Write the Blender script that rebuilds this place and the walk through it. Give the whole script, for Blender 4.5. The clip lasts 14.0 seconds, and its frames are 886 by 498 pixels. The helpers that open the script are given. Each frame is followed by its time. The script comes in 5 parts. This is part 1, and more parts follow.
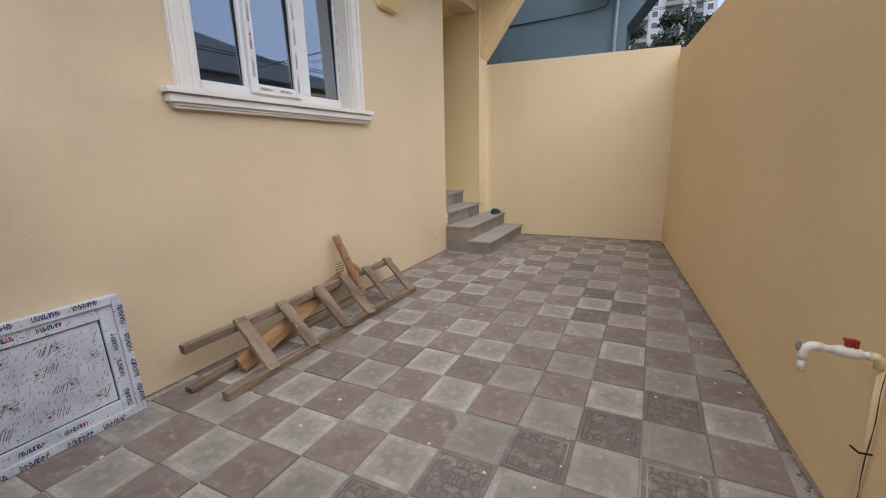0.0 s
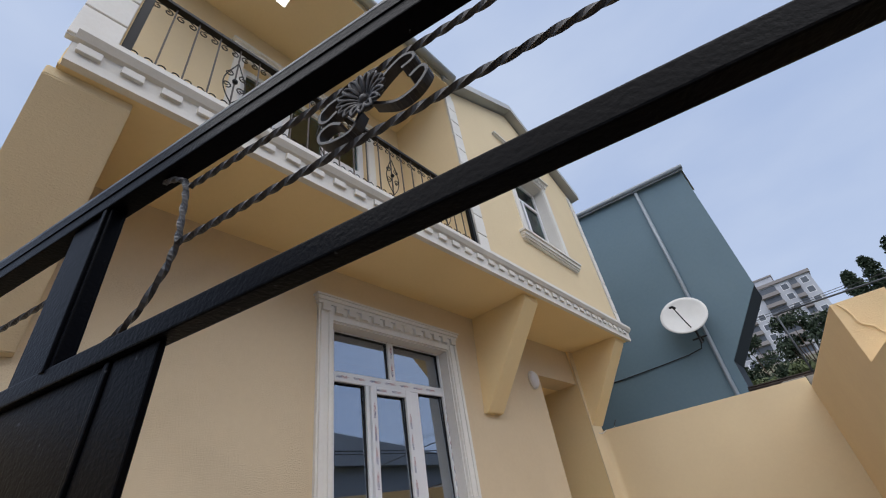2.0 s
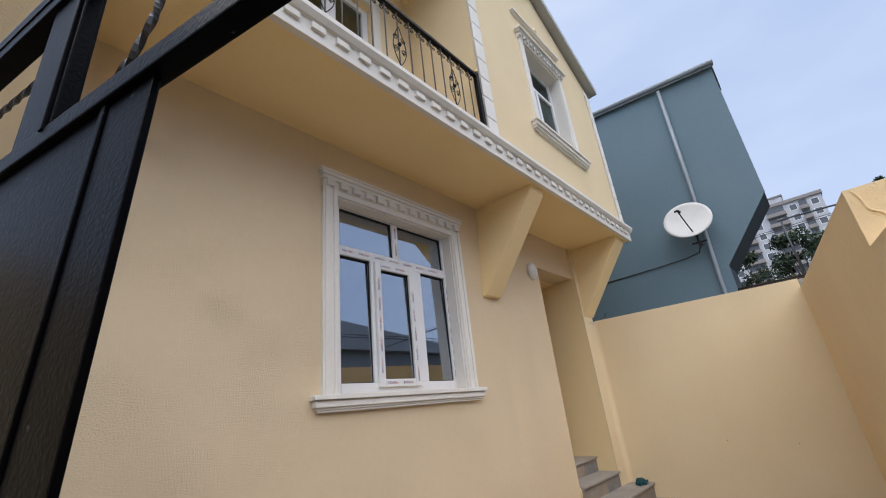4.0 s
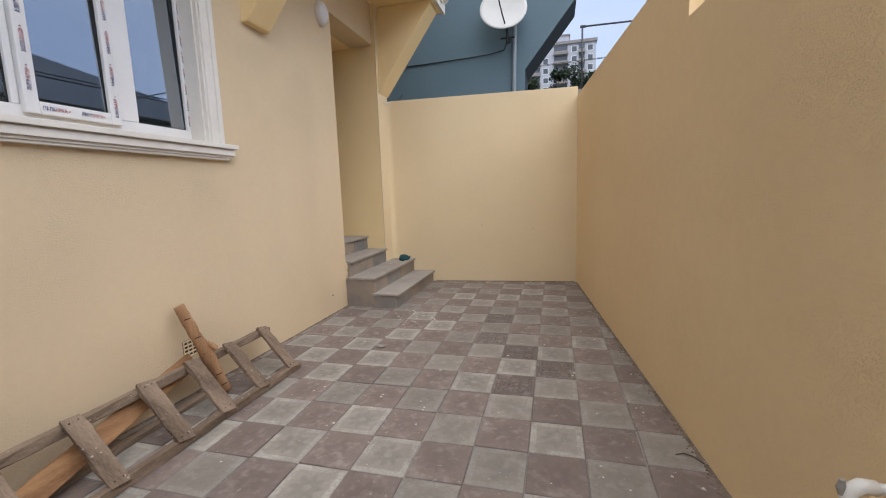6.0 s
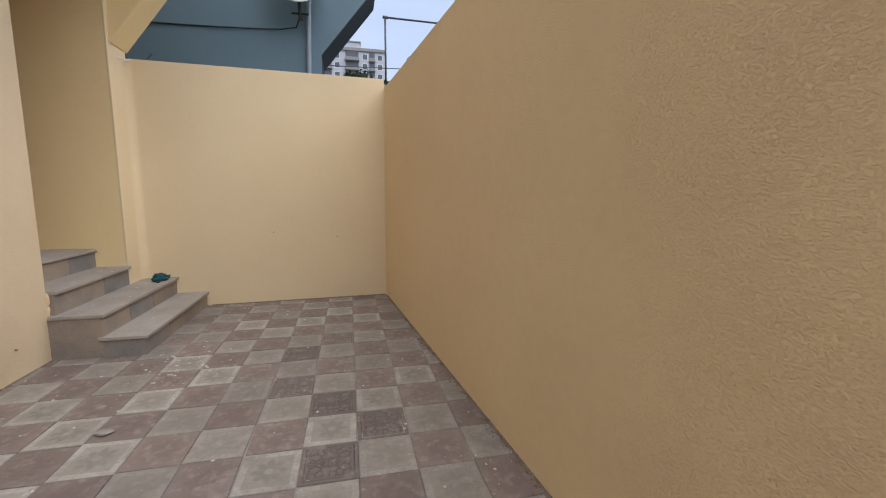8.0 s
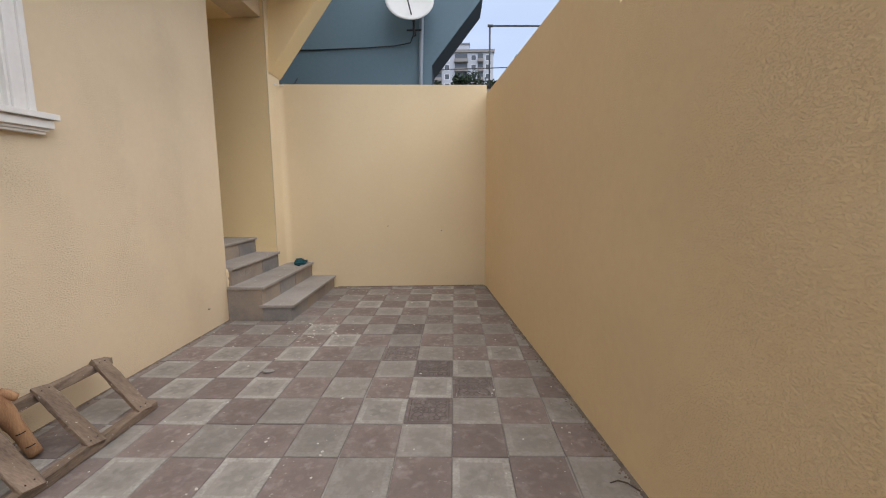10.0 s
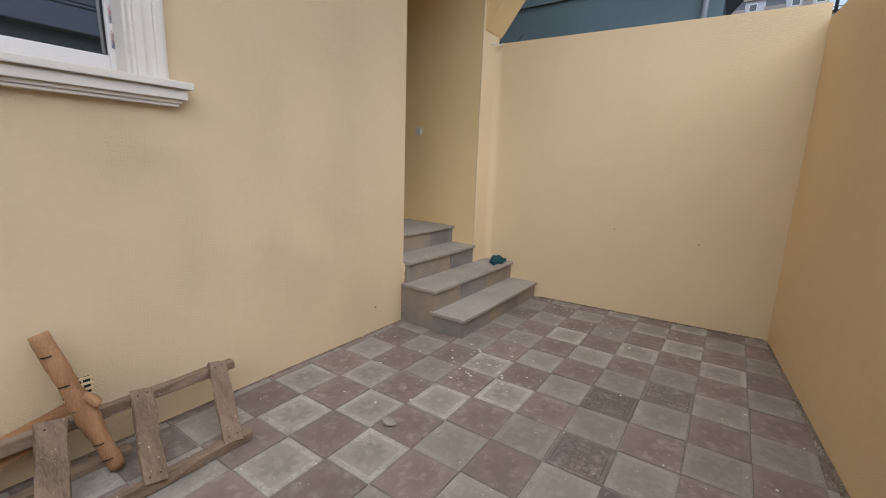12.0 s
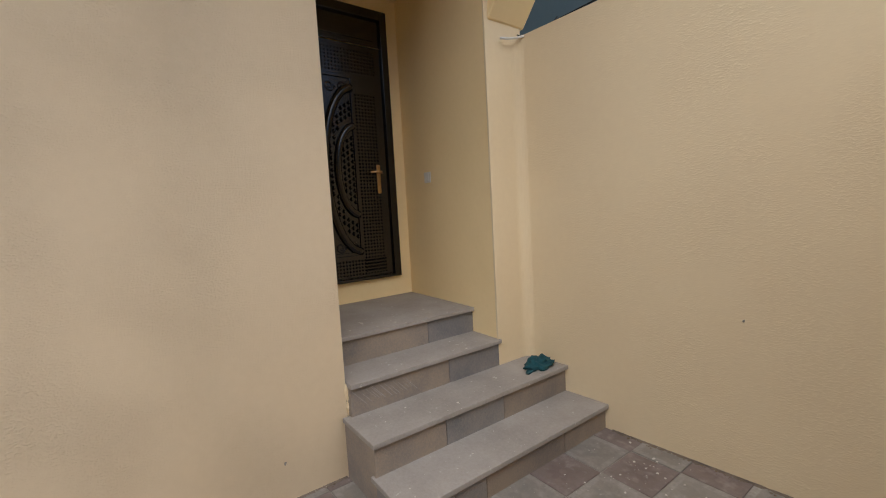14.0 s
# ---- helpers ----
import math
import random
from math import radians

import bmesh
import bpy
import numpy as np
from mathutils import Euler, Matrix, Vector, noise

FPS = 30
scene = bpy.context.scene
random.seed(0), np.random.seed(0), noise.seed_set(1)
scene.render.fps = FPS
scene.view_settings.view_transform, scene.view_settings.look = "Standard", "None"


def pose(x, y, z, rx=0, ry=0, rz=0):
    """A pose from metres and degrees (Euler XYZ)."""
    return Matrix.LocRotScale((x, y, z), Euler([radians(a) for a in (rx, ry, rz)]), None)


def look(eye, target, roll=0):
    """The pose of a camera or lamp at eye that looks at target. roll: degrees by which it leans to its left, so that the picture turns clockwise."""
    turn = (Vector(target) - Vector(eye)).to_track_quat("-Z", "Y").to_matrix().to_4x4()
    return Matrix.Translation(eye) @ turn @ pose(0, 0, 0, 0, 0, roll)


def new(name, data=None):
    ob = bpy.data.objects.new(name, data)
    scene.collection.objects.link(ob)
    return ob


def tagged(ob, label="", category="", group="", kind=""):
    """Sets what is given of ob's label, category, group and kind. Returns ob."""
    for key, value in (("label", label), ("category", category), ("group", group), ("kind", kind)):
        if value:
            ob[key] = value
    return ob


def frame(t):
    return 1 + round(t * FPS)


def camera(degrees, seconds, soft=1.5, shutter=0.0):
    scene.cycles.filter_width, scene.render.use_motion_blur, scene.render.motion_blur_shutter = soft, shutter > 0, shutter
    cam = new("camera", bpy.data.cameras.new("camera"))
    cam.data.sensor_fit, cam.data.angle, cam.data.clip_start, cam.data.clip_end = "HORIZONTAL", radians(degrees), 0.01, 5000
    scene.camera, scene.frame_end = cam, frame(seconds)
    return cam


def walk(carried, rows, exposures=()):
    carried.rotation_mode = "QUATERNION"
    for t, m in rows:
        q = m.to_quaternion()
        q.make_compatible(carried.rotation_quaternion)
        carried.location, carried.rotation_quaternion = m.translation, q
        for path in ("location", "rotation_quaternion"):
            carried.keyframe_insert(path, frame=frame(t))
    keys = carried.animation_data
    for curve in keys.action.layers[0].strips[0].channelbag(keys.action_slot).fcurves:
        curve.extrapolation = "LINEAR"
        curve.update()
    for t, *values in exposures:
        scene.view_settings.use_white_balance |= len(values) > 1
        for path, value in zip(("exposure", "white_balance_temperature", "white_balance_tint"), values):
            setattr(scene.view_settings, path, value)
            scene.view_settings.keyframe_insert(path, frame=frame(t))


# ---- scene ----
cam = camera(93.5, 14.0, soft=1.1)
PATH = [
    (0, (0.104, 0.873, 1.205), (-0.762, 2.618, 0.755), -1.2),
    (0.5, (0.216, 0.836, 1.297), (-0.894, 2.498, 1.214), -4.6),
    (1, (0.314, 0.822, 1.404), (-0.871, 2.381, 1.811), -8.2),
    (1.5, (0.372, 0.783, 1.467), (-0.733, 2.214, 2.322), -9.7),
    (1.7, (0.375, 0.744, 1.516), (-0.679, 2.126, 2.506), -9.7),
    (2, (0.374, 0.707, 1.549), (-0.63, 2.027, 2.667), -10.0),
    (2.2, (0.38, 0.694, 1.557), (-0.623, 1.992, 2.703), -10.0),
    (4.3, (0.277, 0.793, 1.33), (-0.981, 2.275, 1.798), -5.0),
    (4.5, (0.315, 0.807, 1.29), (-0.956, 2.338, 1.489), -4.9),
    (5, (0.259, 0.906, 1.174), (-0.72, 2.637, 0.965), -4.4),
    (5.5, (0.148, 1.207, 1.157), (-0.378, 3.118, 0.89), -2.7),
    (6, (0.022, 1.502, 1.192), (-0.491, 3.416, 0.923), -2.0),
    (6.5, (-0.003, 1.765, 1.21), (-0.643, 3.641, 0.95), -2.5),
    (7, (-0.062, 2.015, 1.177), (-0.322, 3.981, 0.918), -2.3),
    (7.5, (-0.123, 2.216, 1.159), (0.162, 4.178, 0.897), -0.5),
    (7.7, (-0.118, 2.226, 1.18), (0.32, 4.159, 0.911), 0.3),
    (9.8, (-0.058, 1.827, 1.167), (0.108, 3.802, 0.903), 0.2),
    (10, (-0.077, 1.86, 1.169), (-0.133, 3.84, 0.894), -0.3),
    (10.5, (-0.16, 2.007, 1.18), (-0.693, 3.911, 0.878), -2.6),
    (11, (-0.149, 2.266, 1.185), (-1.087, 3.989, 0.798), -2.7),
    (11.5, (-0.06, 2.552, 1.239), (-1.14, 4.185, 0.831), -0.5),
    (12, (-0.071, 3.039, 1.245), (-1.178, 4.659, 0.854), 2.0),
    (12.5, (-0.041, 3.495, 1.262), (-1.194, 5.09, 0.905), -0.7),
    (13, (-0.123, 3.924, 1.249), (-1.398, 5.43, 0.921), -0.4),
    (13.5, (-0.157, 4.386, 1.315), (-1.621, 5.725, 1.055), -2.4),
    (14, (-0.196, 4.754, 1.304), (-1.805, 5.93, 1.137), -3.2),
]
EXPOSURE = [(0.0, 0.45), (0.6, 0.38), (1.2, 0.23), (1.7, 0.11), (2.2, 0.08), (4.3, 0.41), (4.8, 0.51), (5.5, 0.50), (6.5, 0.43), (9.8, 0.41), (12.0, 0.36), (14.0, 0.22)]
walk(cam, [(t, look(eye, target, roll)) for t, eye, target, roll in PATH], EXPOSURE)

# ---- world and light ----
world = bpy.data.worlds.new("world")
scene.world = world
world.use_nodes = True
wn, wl = world.node_tree.nodes, world.node_tree.links
wn.clear()
w_out = wn.new("ShaderNodeOutputWorld")
w_bg = wn.new("ShaderNodeBackground")
w_sky = wn.new("ShaderNodeTexSky")
w_sky.sky_type = "NISHITA"
w_sky.sun_disc = False
SUN_EL, SUN_AZ = radians(67), radians(138)
w_sky.sun_elevation, w_sky.sun_rotation = SUN_EL, SUN_AZ
w_sky.air_density, w_sky.dust_density = 1.0, 2.0
w_tc = wn.new("ShaderNodeTexCoord")
w_map = wn.new("ShaderNodeMapping")
w_map.inputs["Scale"].default_value = (1.0, 1.0, 2.6)
w_noise = wn.new("ShaderNodeTexNoise")
w_noise.inputs["Scale"].default_value = 1.7
w_noise.inputs["Detail"].default_value = 5.0
w_ramp = wn.new("ShaderNodeValToRGB")
w_ramp.color_ramp.elements[0].position, w_ramp.color_ramp.elements[0].color = 0.30, (5.2, 6.6, 9.8, 1)
w_ramp.color_ramp.elements[1].position, w_ramp.color_ramp.elements[1].color = 0.72, (7.3, 8.5, 11.0, 1)
w_mix = wn.new("ShaderNodeMix")
w_mix.data_type = "RGBA"
w_mix.inputs[0].default_value = 0.82
wl.new(w_tc.outputs["Generated"], w_map.inputs["Vector"])
wl.new(w_map.outputs["Vector"], w_noise.inputs["Vector"])
wl.new(w_noise.outputs["Fac"], w_ramp.inputs["Fac"])
wl.new(w_sky.outputs["Color"], w_mix.inputs[6])
wl.new(w_ramp.outputs["Color"], w_mix.inputs[7])
wl.new(w_mix.outputs[2], w_bg.inputs["Color"])
w_bg.inputs["Strength"].default_value = 0.081
wl.new(w_bg.outputs["Background"], w_out.inputs["Surface"])

sun_data = bpy.data.lights.new("sun", "SUN")
sun_data.energy, sun_data.angle, sun_data.color = 3.0, radians(95), (1.0, 0.958, 0.915)
sun = new("sun", sun_data)
sun.matrix_basis = look((math.sin(SUN_AZ) * 30, math.cos(SUN_AZ) * 30, math.tan(SUN_EL) * 30), (0, 0, 0))


# ---- materials ----
def material(name, base, rough=0.8, metal=0.0, dark=None, scale=3.0, bump=0.0, bump_scale=200.0, spec=0.5, coord="Object", contrast=1.0, fleck=None, island=0.0, patchy=0.0, grain=None):
    """Principled surface with a broad stain, a fine grain and a fine relief."""
    m = bpy.data.materials.new(name)
    m.use_nodes = True
    n, l = m.node_tree.nodes, m.node_tree.links
    b = n["Principled BSDF"]
    b.inputs["Roughness"].default_value, b.inputs["Metallic"].default_value = rough, metal
    b.inputs["Specular IOR Level"].default_value = spec
    tc = n.new("ShaderNodeTexCoord")
    big = n.new("ShaderNodeTexNoise")
    big.inputs["Scale"].default_value, big.inputs["Detail"].default_value = scale, 6.0
    fine = n.new("ShaderNodeTexNoise")
    fine.inputs["Scale"].default_value, fine.inputs["Detail"].default_value = scale * 22, 4.0
    if grain:
        run = n.new("ShaderNodeMapping")
        run.inputs["Scale"].default_value = grain
        l.new(tc.outputs[coord], run.inputs["Vector"])
        l.new(run.outputs["Vector"], big.inputs["Vector"])
        l.new(run.outputs["Vector"], fine.inputs["Vector"])
    else:
        l.new(tc.outputs[coord], big.inputs["Vector"])
        l.new(tc.outputs[coord], fine.inputs["Vector"])
    add = n.new("ShaderNodeMath")
    add.operation = "MULTIPLY_ADD"
    l.new(fine.outputs["Fac"], add.inputs[0])
    add.inputs[1].default_value = 0.45
    l.new(big.outputs["Fac"], add.inputs[2])
    rng = n.new("ShaderNodeMapRange")
    rng.inputs["From Min"].default_value, rng.inputs["From Max"].default_value = 0.72 - 0.3 / contrast, 0.72 + 0.3 / contrast
    l.new(add.outputs[0], rng.inputs["Value"])
    mix = n.new("ShaderNodeMix")
    mix.data_type = "RGBA"
    d = dark or tuple(c * 0.86 for c in base)
    mix.inputs[6].default_value, mix.inputs[7].default_value = (*d, 1), (*base, 1)
    l.new(rng.outputs["Result"], mix.inputs[0])
    last = mix.outputs[2]
    if fleck:
        fl = n.new("ShaderNodeTexNoise")
        fl.inputs["Scale"].default_value, fl.inputs["Detail"].default_value = fleck[1], 2.0
        l.new(tc.outputs[coord], fl.inputs["Vector"])
        fr = n.new("ShaderNodeMapRange")
        fr.inputs["From Min"].default_value, fr.inputs["From Max"].default_value = fleck[2], fleck[2] + 0.05
        l.new(fl.outputs["Fac"], fr.inputs["Value"])
        fm = n.new("ShaderNodeMix")
        fm.data_type = "RGBA"
        l.new(fr.outputs["Result"], fm.inputs[0])
        l.new(last, fm.inputs[6])
        fm.inputs[7].default_value = (*fleck[0], 1)
        last = fm.outputs[2]
    if island:
        oi = n.new("ShaderNodeObjectInfo")
        hs = n.new("ShaderNodeHueSaturation")
        mr = n.new("ShaderNodeMapRange")
        mr.inputs["To Min"].default_value, mr.inputs["To Max"].default_value = 1 - island, 1 + island
        l.new(oi.outputs["Random"], mr.inputs["Value"])
        l.new(mr.outputs["Result"], hs.inputs["Value"])
        l.new(last, hs.inputs["Color"])
        last = hs.outputs["Color"]
    l.new(last, b.inputs["Base Color"])
    rr = n.new("ShaderNodeMapRange")
    rr.inputs["To Min"].default_value, rr.inputs["To Max"].default_value = max(0.02, rough - 0.08), min(1, rough + 0.08)
    l.new(fine.outputs["Fac"], rr.inputs["Value"])
    l.new(rr.outputs["Result"], b.inputs["Roughness"])
    if bump:
        bn = n.new("ShaderNodeTexNoise")
        bn.inputs["Scale"].default_value, bn.inputs["Detail"].default_value = bump_scale, 3.0
        bp = n.new("ShaderNodeBump")
        bp.inputs["Strength"].default_value, bp.inputs["Distance"].default_value = 1.0, bump
        if patchy:
            # trowelled plaster: flattened grains, thicker in some patches
            flat = n.new("ShaderNodeMapping")
            flat.inputs["Scale"].default_value = (1.0, 1.0, 1.9)
            l.new(tc.outputs[coord], flat.inputs["Vector"])
            l.new(flat.outputs["Vector"], bn.inputs["Vector"])
            bn.inputs["Detail"].default_value, bn.inputs["Roughness"].default_value = 5.0, 0.62
            peak = n.new("ShaderNodeMapRange")
            peak.interpolation_type = "SMOOTHSTEP"
            peak.inputs["From Min"].default_value, peak.inputs["From Max"].default_value = 0.42, 0.74
            l.new(bn.outputs["Fac"], peak.inputs["Value"])
            pn = n.new("ShaderNodeTexNoise")
            pn.inputs["Scale"].default_value, pn.inputs["Detail"].default_value = 2.3, 4.0
            l.new(tc.outputs[coord], pn.inputs["Vector"])
            pr = n.new("ShaderNodeMapRange")
            pr.inputs["From Min"].default_value, pr.inputs["From Max"].default_value = 0.38, 0.66
            pr.inputs["To Min"].default_value = 1 - patchy
            l.new(pn.outputs["Fac"], pr.inputs["Value"])
            mm = n.new("ShaderNodeMath")
            mm.operation = "MULTIPLY"
            l.new(peak.outputs["Result"], mm.inputs[0])
            l.new(pr.outputs["Result"], mm.inputs[1])
            wave = n.new("ShaderNodeTexNoise")
            wave.inputs["Scale"].default_value, wave.inputs["Detail"].default_value = 5.0, 2.0
            l.new(tc.outputs[coord], wave.inputs["Vector"])
            sm = n.new("ShaderNodeMath")
            sm.operation = "MULTIPLY_ADD"
            l.new(wave.outputs["Fac"], sm.inputs[0])
            sm.inputs[1].default_value = 0.5
            l.new(mm.outputs[0], sm.inputs[2])
            l.new(sm.outputs[0], bp.inputs["Height"])
        else:
            l.new(tc.outputs[coord], bn.inputs["Vector"])
            l.new(bn.outputs["Fac"], bp.inputs["Height"])
        l.new(bp.outputs["Normal"], b.inputs["Normal"])
    return m


YELLOW = (0.785, 0.645, 0.42)
# house wall copy of the one paint, dimmed and greyed for its cooler light
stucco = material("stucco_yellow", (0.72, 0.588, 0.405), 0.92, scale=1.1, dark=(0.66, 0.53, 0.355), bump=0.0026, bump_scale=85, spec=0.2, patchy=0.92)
stucco_smooth = material("stucco_smooth", YELLOW, 0.9, scale=1.4, dark=(0.735, 0.595, 0.385), bump=0.0012, bump_scale=70, spec=0.2, patchy=0.85)
# same plaster brightened and yellowed: bounced light painted into porch, soffit and corbels
stucco_bounce = material("stucco_bounce_lit", (0.93, 0.735, 0.42), 0.9, scale=1.4, dark=(0.87, 0.68, 0.37), bump=0.001, bump_scale=80, spec=0.2, patchy=0.7)
# yard wall copy of that paint, brightened to make up for its shade
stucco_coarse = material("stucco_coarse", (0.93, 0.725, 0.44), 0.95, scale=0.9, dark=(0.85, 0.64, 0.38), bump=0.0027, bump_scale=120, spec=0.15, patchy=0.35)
white_trim = material("white_trim", (0.80, 0.78, 0.74), 0.75, scale=2.0, dark=(0.70, 0.67, 0.62), bump=0.0006, bump_scale=150)
pvc = material("white_pvc", (0.82, 0.83, 0.85), 0.35, scale=4.0, dark=(0.74, 0.75, 0.77))
blue_paint = material("blue_grey_paint", (0.165, 0.236, 0.285), 0.85, scale=0.8, dark=(0.135, 0.20, 0.245), bump=0.0015, bump_scale=80, spec=0.2)
# near-black blue: the overhang's shade is put into this colour
blue_shade = material("blue_soffit_shade", (0.03, 0.045, 0.065), 0.85, scale=1.5)
steel_grey = material("grey_pipe", (0.30, 0.34, 0.38), 0.5, 0.2, scale=4.0)
frame_pipe = material("painted_frame_pipe", (0.075, 0.085, 0.10), 0.5, 0.2, scale=4.0)
zinc = material("zinc_gutter", (0.42, 0.43, 0.42), 0.5, 0.3, scale=3.0)
concrete = material("concrete", (0.36, 0.34, 0.31), 0.95, scale=5.0, dark=(0.22, 0.20, 0.18), bump=0.003, bump_scale=120)
soil = material("soil", (0.13, 0.11, 0.075), 1.0, scale=0.4, dark=(0.07, 0.08, 0.035), bump=0.02, bump_scale=8)
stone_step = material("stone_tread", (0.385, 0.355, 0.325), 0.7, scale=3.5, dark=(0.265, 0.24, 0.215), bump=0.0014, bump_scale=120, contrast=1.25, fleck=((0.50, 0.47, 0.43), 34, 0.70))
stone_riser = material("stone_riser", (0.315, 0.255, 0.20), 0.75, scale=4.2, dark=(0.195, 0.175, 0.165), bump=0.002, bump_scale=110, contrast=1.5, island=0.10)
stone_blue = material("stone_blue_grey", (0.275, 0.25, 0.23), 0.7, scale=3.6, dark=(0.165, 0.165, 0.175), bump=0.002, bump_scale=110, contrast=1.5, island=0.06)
black_metal = material("black_gate_paint", (0.0012, 0.0014, 0.0024), 0.34, 0.0, scale=9.0, dark=(0.0016, 0.0016, 0.0024), bump=0.0008, bump_scale=150, spec=0.045, fleck=((0.05, 0.055, 0.065), 60, 0.74))
# pale patchy grey: chipped paint plus the sky's glint painted on the edge
worn_glint_edge = material("gate_edge_wear_glint", (0.12, 0.13, 0.155), 0.4, 0.0, scale=14.0, dark=(0.02, 0.022, 0.03), bump=0.001, bump_scale=120, spec=0.4, contrast=1.6)
rusty_bar = material("rusted_bar", (0.10, 0.08, 0.07), 0.7, 0.0, scale=30, dark=(0.05, 0.04, 0.035))
iron = material("wrought_iron", (0.006, 0.006, 0.007), 0.45, 0.0, scale=20, spec=0.15)
# iron with a lighter grey base, so its reflective sheen sits in the colour
forged_iron = material("forged_iron_sheen", (0.045, 0.045, 0.052), 0.42, 0.0, scale=40, dark=(0.012, 0.012, 0.014), spec=0.35, contrast=1.4)
old_wood = material("weathered_wood", (0.315, 0.235, 0.172), 0.9, scale=8.0, dark=(0.105, 0.072, 0.05), bump=0.003, bump_scale=70, contrast=1.35, grain=(1.0, 0.16, 1.0), fleck=((0.46, 0.41, 0.35), 60, 0.69))
rung_wood = material("weathered_rung_wood", (0.315, 0.235, 0.172), 0.9, scale=8.0, dark=(0.105, 0.072, 0.05), bump=0.003, bump_scale=70, contrast=1.35, grain=(0.25, 1.0, 0.25), fleck=((0.46, 0.41, 0.35), 60, 0.69))
fresh_wood = material("fresh_plank_wood", (0.44, 0.245, 0.115), 0.8, scale=11.0, dark=(0.19, 0.09, 0.04), bump=0.0015, bump_scale=60, contrast=1.5, grain=(1.6, 0.10, 1.6))
peeled_wood = material("peeled_post_wood", (0.47, 0.275, 0.145), 0.8, scale=10.0, dark=(0.19, 0.09, 0.04), bump=0.0015, bump_scale=60, contrast=1.4, grain=(1.6, 1.6, 0.12))
white_plastic = material("white_plastic", (0.78, 0.77, 0.74), 0.4, scale=12, dark=(0.62, 0.60, 0.55))
red_plastic = material("red_plastic", (0.33, 0.035, 0.02), 0.4, scale=20)
door_brown = material("door_brown_metal", (0.006, 0.0045, 0.004), 0.14, 0.0, scale=10, dark=(0.010, 0.007, 0.006), spec=0.6, bump=0.0008, bump_scale=120)
brass = material("brass", (0.55, 0.36, 0.17), 0.3, 1.0, scale=20)
dish_white = material("dish_white", (0.66, 0.66, 0.65), 0.5, scale=5)
black_cable = material("black_cable", (0.015, 0.015, 0.017), 0.6)
teal_cloth = material("teal_cloth", (0.010, 0.085, 0.10), 0.9, scale=25, dark=(0.006, 0.04, 0.055), bump=0.002, bump_scale=150)
rust = material("rusty_pipe", (0.075, 0.055, 0.045), 0.8, 0.3, scale=8, dark=(0.035, 0.028, 0.026))
pipe_wrap = material("pipe_wrap", (0.42, 0.36, 0.31), 0.9, scale=14, dark=(0.20, 0.16, 0.13), bump=0.003, bump_scale=60, fleck=((0.75, 0.72, 0.68), 25, 0.66))
lamp_glass = material("opal_lamp_glass", (0.75, 0.74, 0.76), 0.3, scale=5)
facade_white = material("pale_facade", (0.53, 0.55, 0.60), 0.9, scale=0.25, dark=(0.43, 0.45, 0.50))
facade_window = material("far_window_glass", (0.12, 0.135, 0.16), 0.25, scale=1)
facade_brown = material("far_balcony_front", (0.30, 0.28, 0.275), 0.9, scale=1)
ink_blue = material("print_blue", (0.018, 0.026, 0.17), 0.6)
ink_red = material("print_red", (0.34, 0.03, 0.04), 0.6)
ink_grey = material("print_faded_black", (0.075, 0.08, 0.095), 0.6)
film_white = material("protective_film", (0.63, 0.67, 0.74), 0.35, scale=7, dark=(0.43, 0.46, 0.53), bump=0.002, bump_scale=60, contrast=1.5)
interior = material("dim_interior", (0.30, 0.29, 0.29), 0.9, scale=2)
roof_grey = material("grey_roof_sheet", (0.32, 0.34, 0.37), 0.6, 0.1, scale=1.0)
bark = material("bark", (0.09, 0.065, 0.045), 0.95, scale=6, bump=0.01, bump_scale=20)
leaf_dark = material("leaf_dark", (0.034, 0.056, 0.026), 0.8, scale=2.0, dark=(0.014, 0.028, 0.014))
leaf_light = material("leaf_light", (0.10, 0.12, 0.045), 0.8, scale=2.0, dark=(0.05, 0.07, 0.025))

glass = bpy.data.materials.new("window_glass")
glass.use_nodes = True
gn, gl = glass.node_tree.nodes, glass.node_tree.links
gn.clear()
g_out = gn.new("ShaderNodeOutputMaterial")
g_mix = gn.new("ShaderNodeMixShader")
g_tr = gn.new("ShaderNodeBsdfTransparent")
g_tr.inputs["Color"].default_value = (0.42, 0.47, 0.50, 1)
g_gl = gn.new("ShaderNodeBsdfGlossy")
g_gl.inputs["Roughness"].default_value = 0.015
g_gl.inputs["Color"].default_value = (0.80, 0.86, 0.95, 1)
g_mix.inputs[0].default_value = 0.42
gl.new(g_tr.outputs[0], g_mix.inputs[1])
gl.new(g_gl.outputs[0], g_mix.inputs[2])
gl.new(g_mix.outputs[0], g_out.inputs["Surface"])
green_glass = glass.copy()
green_glass.name = "green_glass"
green_glass.node_tree.nodes[g_mix.name].inputs[0].default_value = 0.16
green_glass.node_tree.nodes[g_tr.name].inputs["Color"].default_value = (0.30, 0.46, 0.40, 1)


# ---- mesh helpers ----
def finish(name, bm, mat, smooth=False):
    me = bpy.data.meshes.new(name)
    bmesh.ops.recalc_face_normals(bm, faces=bm.faces)
    bm.to_mesh(me)
    bm.free()
    for mm in (mat if isinstance(mat, (list, tuple)) else [mat]):
        me.materials.append(mm)
    if smooth:
        me.polygons.foreach_set("use_smooth", [True] * len(me.polygons))
    return me


def part(name, bm, mat, parent=None, label="", smooth=False):
    """Links a bmesh as one mesh object under a thing or a part."""
    ob = new(name, finish(name, bm, mat, smooth))
    if parent:
        ob.parent = parent
    return tagged(ob, label)


def structure(name, bm, mat, label, category):
    return tagged(part(name, bm, mat), label, category, kind="structure")


